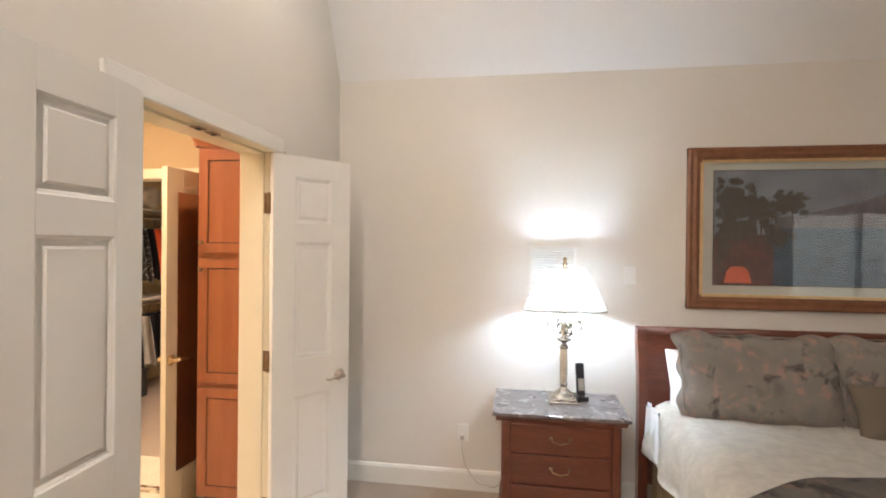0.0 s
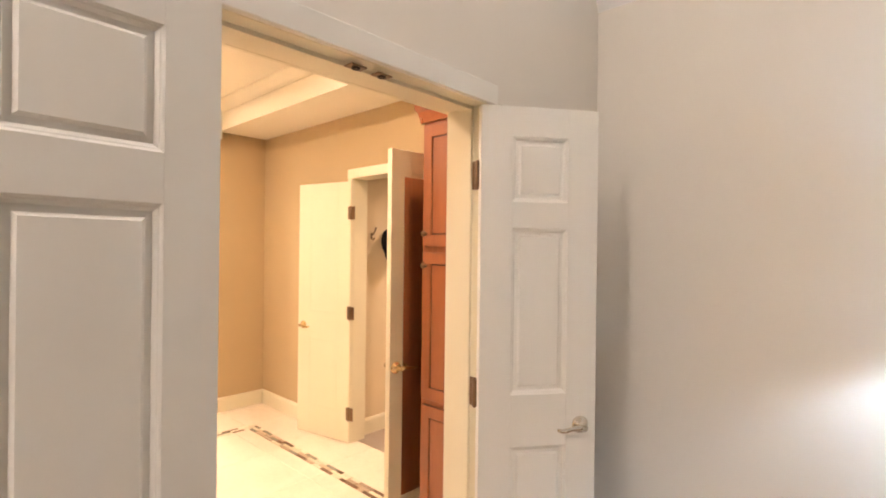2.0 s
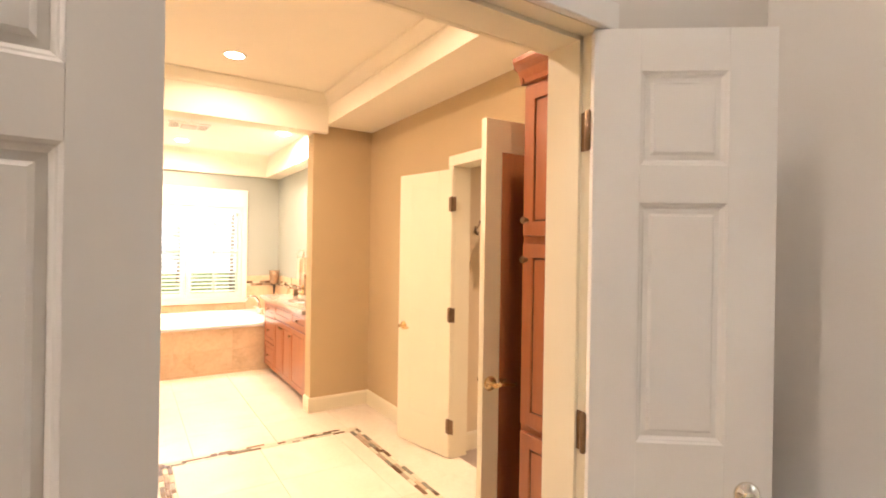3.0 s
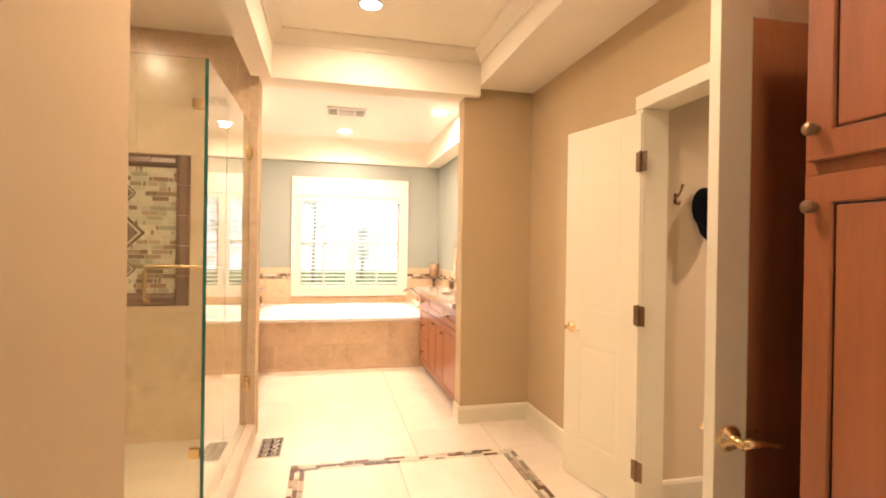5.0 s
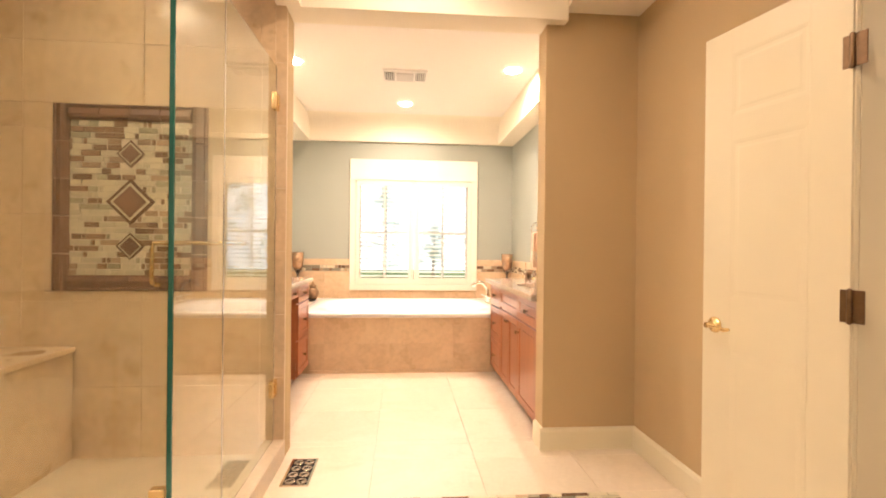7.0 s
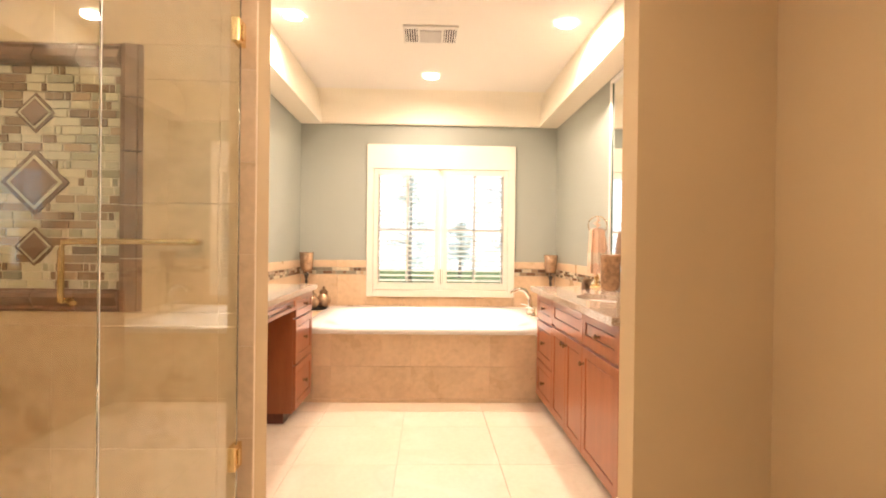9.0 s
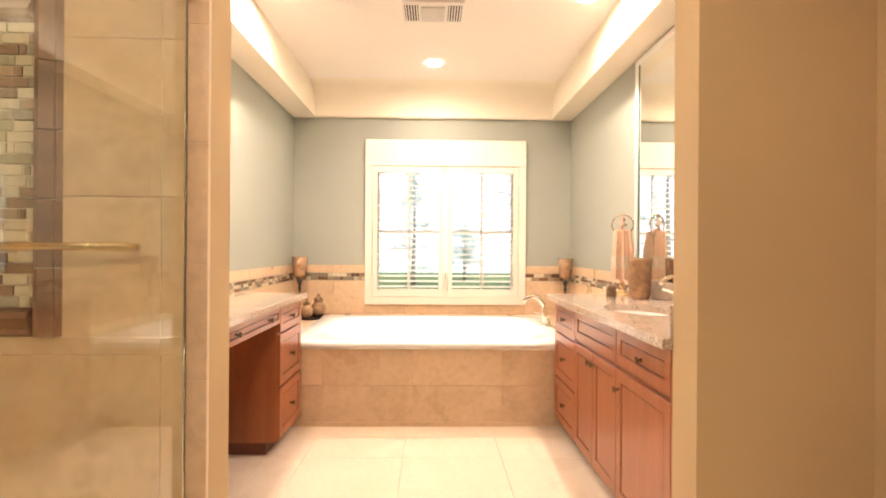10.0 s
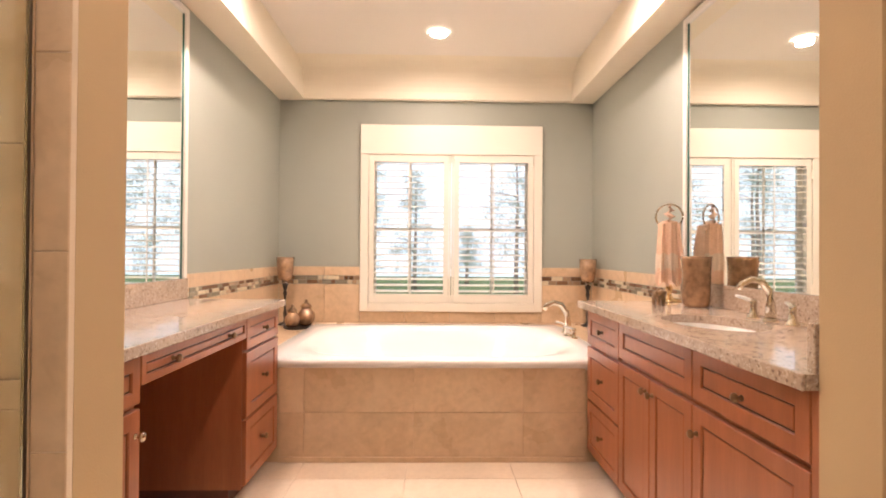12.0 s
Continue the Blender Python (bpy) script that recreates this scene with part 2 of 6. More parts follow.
M["gilt"] = mat("antique_gilt_wood", (0.24, 0.105, 0.055), 0.38, vary=0.15, scale=14, grain=0.1, grain_scale=60, metal=0.15)
M["gilt_light"] = mat("pale_gilt_lip", (0.62, 0.42, 0.22), 0.3, vary=0.12, scale=20, metal=0.5)
M["stick_brown"] = mat("brown_mosaic", (0.20, 0.12, 0.072), 0.2, vary=0.15, scale=40, random_piece=0.3)
M["stick_tan"] = mat("tan_mosaic", (0.40, 0.285, 0.18), 0.3, vary=0.12, scale=40, random_piece=0.2)
M["stick_cream"] = mat("cream_mosaic", (0.62, 0.555, 0.40), 0.3, vary=0.08, scale=40, random_piece=0.12)
M["stick_grey"] = mat("grey_green_mosaic", (0.30, 0.28, 0.215), 0.18, vary=0.12, scale=40, random_piece=0.25)
M["stick_umber"] = mat("umber_mosaic", (0.29, 0.19, 0.115), 0.25, vary=0.15, scale=40, random_piece=0.2)
M["stick_sage"] = mat("sage_mosaic", (0.42, 0.385, 0.27), 0.25, vary=0.12, scale=40, random_piece=0.15)
M["rail_tile"] = mat("umber_rail_tile", (0.22, 0.124, 0.075), 0.38, vary=0.2, scale=12, grain=0.1, grain_scale=60, random_piece=0.12)
M["iron"] = mat("blackened_iron", (0.05, 0.042, 0.036), 0.45, metal=0.8, vary=0.15)
M["amber"] = mat("amber_mercury_glass", (0.42, 0.27, 0.16), 0.16, metal=0.55, vary=0.4, scale=28, coat=0.4)
M["towel"] = mat("peach_towel", (0.74, 0.53, 0.385), 0.95, vary=0.06, scale=18, grain=0.15, grain_scale=260, bump=0.8, bump_scale=300, spec=0.1)
M["lace"] = mat("pale_woven_band", (0.72, 0.62, 0.50), 0.85, vary=0.1, scale=30, stretch=(3, 3, 0.4), bump=0.6, bump_scale=220, spec=0.2)
M["hat"] = mat("navy_cotton_twill", (0.012, 0.014, 0.02), 0.9, vary=0.15, scale=30, spec=0.15, bump=0.4, bump_scale=400)
M["cloth_black"] = mat("black_cloth", (0.02, 0.02, 0.024), 0.9, vary=0.2, scale=12, spec=0.1)
M["cloth_white"] = mat("white_cloth", (0.62, 0.60, 0.58), 0.9, vary=0.06, scale=8, spec=0.1)
M["cloth_red"] = mat("coral_cloth", (0.72, 0.11, 0.05), 0.9, vary=0.1, scale=8, spec=0.1)
M["cloth_navy"] = mat("navy_cloth", (0.02, 0.025, 0.06), 0.9, vary=0.15, scale=8, spec=0.1)
M["cloth_print"] = speckled("black_white_print_cloth", (0.05, 0.05, 0.05), (0.01, 0.01, 0.01), (0.7, 0.68, 0.64), 22, 0.9)
M["plastic_bag"] = mat("clear_plastic_bag", (0.62, 0.60, 0.57), 0.25, vary=0.15, scale=18)
# paints the dark reflection in the door glass where it is seen edge-on
M["seal"] = mat("dark_glass_edge_line", (0.05, 0.04, 0.03), 0.5, vary=0.1)
M["leaf"] = translucent("green_leaves", (0.40, 0.47, 0.40), 0.7)
M["bark"] = mat("brown_bark", (0.24, 0.20, 0.16), 0.95, vary=0.3, scale=8, bump=0.8, bump_scale=30)
M["grass"] = mat("lawn", (0.09, 0.12, 0.05), 0.95, vary=0.25, scale=1.5, grain=0.3, grain_scale=60, spec=0.1)


# ---- building helpers ----
def box(bm, x0, x1, y0, y1, z0, z1):
    vs = [bm.verts.new((x, y, z)) for x in (x0, x1) for y in (y0, y1) for z in (z0, z1)]
    for f in ((0, 1, 3, 2), (4, 6, 7, 5), (0, 4, 5, 1), (2, 3, 7, 6), (0, 2, 6, 4), (1, 5, 7, 3)):
        bm.faces.new([vs[i] for i in f])
    return vs


def boxes(*rows):
    bm = bmesh.new()
    for r in rows:
        box(bm, *r)
    return bm


def bevelled(bm, width, segments=2):
    bmesh.ops.bevel(bm, geom=list(bm.edges), offset=width, segments=segments, profile=0.5, affect="EDGES", clamp_overlap=True)
    return bm


def lathe(profile, steps=24, cap=True):
    """A turned solid about z from (radius, height) pairs."""
    bm = bmesh.new()
    rings = []
    for r, z in profile:
        rings.append([bm.verts.new((r * math.cos(2 * math.pi * i / steps), r * math.sin(2 * math.pi * i / steps), z)) for i in range(steps)])
    for a, b in zip(rings, rings[1:]):
        for i in range(steps):
            bm.faces.new((a[i], a[(i + 1) % steps], b[(i + 1) % steps], b[i]))
    if cap:
        bm.faces.new(rings[0][::-1])
        bm.faces.new(rings[-1])
    for f in bm.faces:
        f.smooth = True
    return bm


def tube(points, radius, steps=10, flat=1.0):
    """A round bar along points; radius may be a list."""
    bm = bmesh.new()
    pts = [Vector(p) for p in points]
    rad = radius if isinstance(radius, (list, tuple)) else [radius] * len(pts)
    rings, up = [], Vector((0, 0, 1))
    for i, p in enumerate(pts):
        d = (pts[min(i + 1, len(pts) - 1)] - pts[max(i - 1, 0)]).normalized()
        ref = up if abs(d.dot(up)) < 0.95 else Vector((1, 0, 0))
        u = d.cross(ref).normalized()
        v = u.cross(d).normalized()
        rings.append([bm.verts.new(p + rad[i] * (math.cos(2 * math.pi * k / steps) * u + flat * math.sin(2 * math.pi * k / steps) * v)) for k in range(steps)])
    for a, b in zip(rings, rings[1:]):
        for k in range(steps):
            bm.faces.new((a[k], a[(k + 1) % steps], b[(k + 1) % steps], b[k]))
    bm.faces.new(rings[0][::-1])
    bm.faces.new(rings[-1])
    for f in bm.faces:
        f.smooth = True
    return bm


def sweep(profile, a, b, out, up=(0, 0, 1)):
    """A moulding: the profile's (out, up) pairs drawn from a to b."""
    bm = bmesh.new()
    a, b, out, up = Vector(a), Vector(b), Vector(out), Vector(up)
    ends = [[bm.verts.new(p + out * u + up * v) for u, v in profile] for p in (a, b)]
    n = len(profile)
    for i in range(n):
        bm.faces.new((ends[0][i], ends[0][(i + 1) % n], ends[1][(i + 1) % n], ends[1][i]))
    bm.faces.new(ends[0][::-1])
    bm.faces.new(ends[1])
    return bm


def moved(bm, m):
    bmesh.ops.transform(bm, matrix=m, verts=bm.verts)
    return bm


def mesh_of(name, bm, material, smooth=False):
    bmesh.ops.recalc_face_normals(bm, faces=bm.faces)
    me = bpy.data.meshes.new(name)
    bm.to_mesh(me)
    bm.free()
    me.materials.append(material)
    if smooth:
        for p in me.polygons:
            p.use_smooth = True
    return me


def part(name, bm, material, parent=None, label="", smooth=False):
    ob = new(name, mesh_of(name, bm, material, smooth))
    if parent:
        ob.parent = parent
    return tagged(ob, label)


def structure(name, bm, material, label="", category=""):
    return tagged(part(name, bm, material), label, category or name.split("_")[0], kind="structure")


def thing(name, label, category, m=None, group=""):
    ob = new(name)
    ob.empty_display_size = 0.05
    if m is not None:
        ob.matrix_world = m
    return tagged(ob, label, category, group)


# ---- structure ----
NY, WX, BX = 3.45, -0.55, -0.735          # bedroom's far wall, bedroom side and bath side of the door wall
OP0, OP1, OPZ = 1.565, 2.56, 2.045        # the double doorway
# bedroom shell
structure("wall_door", boxes((BX, WX, -3.1, OP0 - 0.02, 0, 3.9), (BX, WX, 2.68, 3.6, 0, 3.9), (BX, -0.622, OP1 + 0.02, 2.68, 0, OPZ + 0.02), (BX, WX, OP0 - 0.02, 2.68, OPZ + 0.02, 3.9)), M["bed_wall"], "pale greige painted bedroom wall with double doorway", "wall")
structure("wall_north", boxes((WX, 9.0, NY, NY + 0.14, 0, 2.69)), M["bed_wall"], "pale greige painted bedroom wall behind the bed", "wall")
structure("wall_south", boxes((WX, 5.4, -3.15, -3.0, 0, 3.9), (8.8, 9.0, -3.15, -3.0, 0, 3.9), (5.4, 8.8, -3.15, -3.0, 0, 0.6), (5.4, 8.8, -3.15, -3.0, 2.3, 3.9)), M["bed_wall"], "pale greige painted bedroom wall with wide window", "wall")
structure("wall_east", boxes((9.0, 9.15, -3.15, NY + 0.14, 0, 3.9)), M["bed_wall"], "pale greige painted bedroom wall", "wall")
structure("floor_bedroom", boxes((-0.615, 9.15, -3.15, NY, -0.12, 0)), M["carpet"], "beige cut-pile bedroom carpet", "carpet")
cm = bmesh.new()
box(cm, WX, 9.0, -3.0, 2.93, 3.68, 3.8)
sl = [(NY, 2.69), (2.93, 3.68), (2.93, 3.8), (NY + 0.14, 2.69)]
e0 = [cm.verts.new((WX, y, z)) for y, z in sl]
e1 = [cm.verts.new((9.0, y, z)) for y, z in sl]
for i in range(4):
    cm.faces.new((e0[i], e0[(i + 1) % 4], e1[(i + 1) % 4], e1[i]))
structure("ceiling_bedroom", cm, M["bed_ceil"], "white ceiling sloping up from the wall", "ceiling")

# bathroom shell
TY, VY0, VY1, FX = 3.47, 0.705, 3.51, -7.48
CL0, CL1 = -2.55, -1.33                   # closet doorway in the tan wall
structure("wall_tan", boxes((-4.0, CL0 - 0.02, TY, TY + 0.13, 0, 2.9), (CL1 + 0.02, BX, TY, TY + 0.13, 0, 2.9), (CL0 - 0.02, CL1 + 0.02, TY, TY + 0.13, 2.06, 2.9)), M["tan"], "tan painted bathroom wall with closet doorway", "wall")
structure("wall_pilaster", boxes((-4.13, -3.98, 2.915, TY + 0.13, 0, 2.9)), M["tan"], "tan painted wall stub beside the vanity", "wall")
structure("wall_vanity_north", boxes((-7.62, -4.13, VY1, VY1 + 0.13, 0, 3.0)), M["sage"], "sage green painted wall behind the vanity", "wall")
structure("wall_vanity_south", boxes((-7.62, -4.10, VY0 - 0.13, VY0, 0, 3.0)), M["sage"], "sage green painted wall behind the dressing table", "wall")
WY0, WY1, WZ0, WZ1 = 1.50, 2.975, 0.70, 2.03
structure("wall_window", boxes((FX - 0.14, FX, VY0, WY0, 0, 3.0), (FX - 0.14, FX, WY1, VY1, 0, 3.0), (FX - 0.14, FX, WY0, WY1, 0, WZ0), (FX - 0.14, FX, WY0, WY1, WZ1, 3.0)), M["sage"], "sage green painted wall with shuttered window", "wall")
structure("wall_shower", boxes((-4.10, -3.96, -0.45, 1.45, 0, 2.9)), M["tan"], "wall between shower and dressing table", "wall")
structure("wall_shower_south", boxes((-3.96, -2.0, -0.45, -0.32, 0, 2.9)), M["stone"], "travertine tiled end wall of the shower", "wall")
structure("wall_wing", boxes((-1.575, BX, 1.36, 1.495, 0, 2.9)), M["tan"], "tan painted wing wall beside the doorway", "wall")
structure("wall_toilet", boxes((-2.0, BX, -0.45, -0.32, 0, 2.9)), M["tan"], "tan painted wall of the toilet alcove", "wall")
structure("floor_bathroom", boxes((-7.62, -0.615, -0.45, 3.535, -0.12, -0.008)), M["grout"], "cream stone tile floor with pale grout", "floor")
structure("floor_closet", boxes((-3.6, -0.4, 3.535, 6.2, -0.12, 0.0)), M["carpet"], "beige closet carpet", "carpet")
# closet shell
structure("wall_closet", boxes((-2.75, -2.62, TY + 0.13, 3.98, 0, 2.6)), M["closet"], "cream painted closet wall with a coat hook", "wall")
structure("wall_closet_back", boxes((-3.6, -0.4, 6.2, 6.3, 0, 2.6)), M["closet"], "cream painted closet wall", "wall")
structure("wall_closet_west", boxes((-3.72, -3.6, TY + 0.13, 6.3, 0, 2.6)), M["closet"], "cream painted closet wall", "wall")
structure("wall_closet_east", boxes((-0.52, -0.4, TY + 0.13, 6.3, 0, 2.6)), M["closet"], "cream painted closet wall", "wall")
structure("ceiling_closet", boxes((-3.72, -0.4, TY + 0.13, 6.3, 2.6, 2.7)), M["cream"], "cream closet ceiling", "ceiling")

# vestibule ceiling: flat border, raised tray, beams
SZ = 2.55
structure("ceiling_border_north", boxes((-3.97, BX, 3.02, TY, SZ, 2.9)), M["cream"], "cream flat ceiling border", "ceiling")
structure("ceiling_border_door", boxes((-1.0, BX, 1.40, 3.02, SZ, 2.9)), M["cream"], "cream flat ceiling border", "ceiling")
structure("ceiling_tray", boxes((-3.90, -1.0, 1.53, 3.02, 2.80, 2.9)), M["cream"], "cream raised tray ceiling", "ceiling")
structure("ceiling_shower", boxes((-3.96, BX, -0.32, 1.40, 2.74, 2.9)), M["cream"], "cream ceiling over shower and alcove", "ceiling")
structure("trim_beam_far", boxes((-4.10, -3.90, 1.45, 2.915, 2.475, 2.9), (-3.97, -3.90, 2.915, 3.02, 2.475, 2.9)), M["cream"], "cream beam between vestibule and vanity bay", "beam")
structure("trim_beam_shower", boxes((-3.90, -1.0, 1.40, 1.53, 2.475, 2.9)), M["cream"], "cream beam above the shower front", "beam")
CROWN = [(0, 0), (0.012, 0), (0.02, 0.02), (0.055, 0.06), (0.07, 0.075), (0.07, 0.09), (0, 0.09)]
structure("trim_tray_far", sweep(CROWN, (-3.90, 1.53, 2.71), (-3.90, 3.02, 2.71), (1, 0, 0)), M["cream"], "cream crown moulding in the tray", "moulding")
structure("trim_tray_south", sweep(CROWN, (-3.90, 1.53, 2.71), (-1.0, 1.53, 2.71), (0, 1, 0)), M["cream"], "cream crown moulding in the tray", "moulding")
structure("trim_tray_north", sweep(CROWN, (-3.90, 3.02, 2.71), (-1.0, 3.02, 2.71), (0, -1, 0)), M["cream"], "cream crown moulding in the tray", "moulding")
structure("trim_tray_near", sweep(CROWN, (-1.0, 1.53, 2.71), (-1.0, 3.02, 2.71), (-1, 0, 0)), M["cream"], "cream crown moulding in the tray", "moulding")
# vanity bay ceiling
structure("ceiling_vanity", boxes((-7.48, -4.10, VY0, VY1, 2.80, 2.9)), M["ceil_white"], "cream raised ceiling over the tub", "ceiling")
structure("trim_soffit_south", boxes((-7.48, -4.10, VY0, 0.93, 2.50, 2.80)), M["cream"], "cream dropped soffit along the wall", "soffit")
structure("trim_soffit_north", boxes((-7.48, -4.13, 3.30, VY1, 2.50, 2.80)), M["cream"], "cream dropped soffit along the wall", "soffit")
COVE = [(0, 0), (0.05, 0), (0.055, 0.008), (0.055, 0.02)] + [(0.30 - 0.245 * math.cos(a * math.pi / 20), 0.02 + 0.276 * math.sin(a * math.pi / 20)) for a in range(1, 11)] + [(0, 0.296)]
cove = sweep(COVE, (FX, 0.93, 2.503), (FX, 3.30, 2.503), (1, 0, 0))
for f in cove.faces:
    f.smooth = len(f.verts) == 4 and abs(f.normal.x) + abs(f.normal.z) > 0.5
structure("trim_cove_window", cove, M["cream"], "cream cove moulding above the window wall", "moulding")
BASE = [(0, 0), (0.016, 0), (0.016, 0.11), (0.010, 0.125), (0, 0.13)]


def base_run(name, a, b, out, paint="trim_bath"):
    structure(name, sweep(BASE, a, b, out), M[paint], "white painted baseboard", "baseboard")


base_run("baseboard_bedroom", (WX, NY, 0), (9.0, NY, 0), (0, -1, 0), "trim")
base_run("baseboard_door_wall", (WX, 2.66, 0), (WX, NY, 0), (1, 0, 0), "trim")
base_run("baseboard_pilaster", (-3.98, 2.897, 0), (-3.98, TY, 0), (1, 0, 0))
base_run("baseboard_tan", (-3.98, TY, 0), (CL0 - 0.1, TY, 0), (0, -1, 0))
base_run("baseboard_pilaster_side", (-4.13, 2.915, 0), (-3.98, 2.915, 0), (0, -1, 0))
base_run("baseboard_closet", (-2.62, TY + 0.13, 0), (-2.62, 3.98, 0), (1, 0, 0))


def casing(name, x0, x1, top, legs, axis, plane, out, paint="trim_bath"):
    """Flat casing with a projecting head round a doorway; axis is the wall's direction."""
    bm = bmesh.new()
    w, t = 0.058, 0.018
    ear = 0.032 if legs == 1 else w
    rows = [(x0 - ear, x0, 0, top), (x1, x1 + w, 0, top), (x0 - ear, x1 + (0.03 if legs == 1 else w), top, top + 0.072)]
    for i, (a, b, c, d) in enumerate(rows):
        if i == 1 and legs == 1:
            continue
        th = t + (0.004 if i == 2 else 0)
        lo, hi = sorted((plane, plane + out * th))
        if axis == "y":
            box(bm, lo, hi, a, b, c, d)
        else:
            box(bm, a, b, lo, hi, c, d)
    bevelled(bm, 0.003, 1)
    structure(name, bm, M[paint], "white painted door casing", "casing")


casing("trim_casing_bedroom", OP0 - 0.02, OP1 + 0.02, OPZ, 1, "y", WX, 1, "trim")
casing("trim_casing_bathroom", OP0 - 0.02, OP1 + 0.02, OPZ, 2, "y", BX, -1)
casing("trim_casing_closet", CL0, CL1, 2.05, 2, "x", TY, -1)
structure("door_frame_bedroom", boxes((BX, WX, OP0 - 0.02, OP0, 0, OPZ), (BX, -0.578, OP1, OP1 + 0.02, 0, OPZ), (BX, WX, OP0 - 0.02, OP1 + 0.02, OPZ, OPZ + 0.02), (-0.66, -0.605, OP0, OP0 + 0.012, 0, OPZ), (-0.66, -0.605, OP1 - 0.012, OP1, 0, OPZ), (-0.66, -0.605, OP0, OP1, OPZ - 0.012, OPZ)), M["trim_bath"], "white painted door frame with stop", "door frame")
structure("door_frame_closet", boxes((CL0 - 0.02, CL0, TY, TY + 0.13, 0, 2.05), (CL1, CL1 + 0.02, TY, TY + 0.13, 0, 2.05), (CL0 - 0.02, CL1 + 0.02, TY, TY + 0.13, 2.05, 2.06)), M["trim_bath"], "white painted closet door frame", "door frame")


# ---- doors ----
PANELS = ((0.22, 0.79), (0.98, 1.588), (1.683, 1.922))


def raised_panel(x0, x1, z0, z1, front, depth, into):
    """One face of a panel: a sloped recess edge, a flat sunk border and a field that rises again. into: -1 or 1, the way into the leaf."""
    bm = bmesh.new()
    rings = []
    for inset, d in ((0, 0.0), (0.005, 0.35), (0.008, 0.4), (0.015, 1.0), (0.027, 0.9), (0.034, 0.35)):
        y = front + into * d * depth
        rings.append([bm.verts.new(v) for v in ((x0 + inset, y, z0 + inset), (x1 - inset, y, z0 + inset), (x1 - inset, y, z1 - inset), (x0 + inset, y, z1 - inset))])
    for a, b in zip(rings, rings[1:]):
        for i in range(4):
            bm.faces.new((a[i], a[(i + 1) % 4], b[(i + 1) % 4], b[i]))
    bm.faces.new(rings[-1])
    back = [bm.verts.new(v) for v in ((x0, front + into * 0.0165, z0), (x1, front + into * 0.0165, z0), (x1, front + into * 0.0165, z1), (x0, front + into * 0.0165, z1))]
    for i in range(4):
        bm.faces.new((rings[0][i], rings[0][(i + 1) % 4], back[(i + 1) % 4], back[i]))
    bm.faces.new(back)
    return bm


def hinge_on(door, x, z, y, leaf_side):
    h = part("hinge", bevelled(boxes((x - 0.040, x - 0.002, y - 0.003, y + 0.002, z - 0.05, z + 0.05), (x + 0.002, x + 0.03, y - 0.003, y + 0.002, z - 0.05, z + 0.05)), 0.0015, 1), M["bronze"], door, "aged bronze hinge")
    part("barrel", moved(lathe([(0.0, -0.056), (0.006, -0.053), (0.0075, -0.05), (0.0075, 0.05), (0.006, 0.053), (0.0, 0.056)], 10, False), pose(x, y + leaf_side * 0.004, z)), M["bronze"], h)


def lever(door, x, z, y, out, metal, turn):
    """A rose and a curved lever; out: which way it stands off the leaf, turn: which way the lever points."""
    rose = part("door_handle", moved(lathe([(0.0, 0), (0.031, 0), (0.032, 0.004), (0.026, 0.010), (0.014, 0.014), (0.011, 0.03), (0.012, 0.046), (0.0, 0.048)], 20, False), pose(x, y, z, -90 * out, 0, 0)), metal, door, "polished metal lever handle")
    pts = [(x, y + out * 0.042, z), (x + turn * 0.025, y + out * 0.050, z + 0.004), (x + turn * 0.055, y + out * 0.050, z + 0.001), (x + turn * 0.085, y + out * 0.047, z - 0.007), (x + turn * 0.105, y + out * 0.044, z - 0.002)]
    part("lever", tube(pts, [0.011, 0.010, 0.008, 0.008, 0.006], 10), metal, rose)


def door_leaf(name, label, m, w, h, metal, depth=0.011, knob_x=None, knob_z=0.87, hinge_z=(0.25, 0.99, 1.78), hinge_y=0.0, group="", turn=-1, paint="trim", first=None):
    d = thing(name, label, "door", m, group)
    t, s = 0.035, 0.118 if w < 0.5 else 0.13
    s0 = first or s
    for a, b in ((0, s0), (w - s, w)):
        part("stile", bevelled(boxes((a, b, -t, 0, 0, h)), 0.0012, 1), M[paint], d)
    zs = [0.0] + [z for p in PANELS for z in p] + [h]
    for z0, z1 in zip(zs[::2], zs[1::2]):
        part("rail", boxes((s0, w - s, -t, 0, z0, z1)), M[paint], d)
    for z0, z1 in PANELS:
        p = part("panel", raised_panel(s0, w - s, z0, z1, 0.0, depth, -1), M[paint], d)
        part("panel_back", raised_panel(s0, w - s, z0, z1, -t, depth, 1), M[paint], p)
    for z in hinge_z:
        hinge_on(d, 0.0, z, hinge_y, 1 if hinge_y > -0.01 else -1)
    kx = knob_x or w - 0.062
    lever(d, kx, knob_z, 0.0, 1, metal, turn)
    lever(d, kx, knob_z, -t, -1, metal, turn)
    return d


door_leaf("door_leaf", "white six-panel style door leaf, folded open against the wall", pose(-0.457, 1.578, 0.008, 0, 0, -86.9), 0.468, 2.03, M["nickel"], first=0.107, hinge_z=(), group="bedroom double doors")
door_leaf("door_leaf", "white panelled door leaf standing half open with a lever", pose(-0.574, 2.556, 0.008, 0, 0, 53.4), 0.452, 2.03, M["nickel"], knob_z=0.862, hinge_z=(), group="bedroom double doors")
door_leaf("closet_door_leaf", "white closet door leaf opened back against the tan wall", pose(-2.552, 3.444, 0.008, 0, 0, 192.4), 0.557, 2.02, M["brass"], paint="trim_bath", depth=0.0018, hinge_z=(0.22, 1.0, 1.775), group="closet double doors")
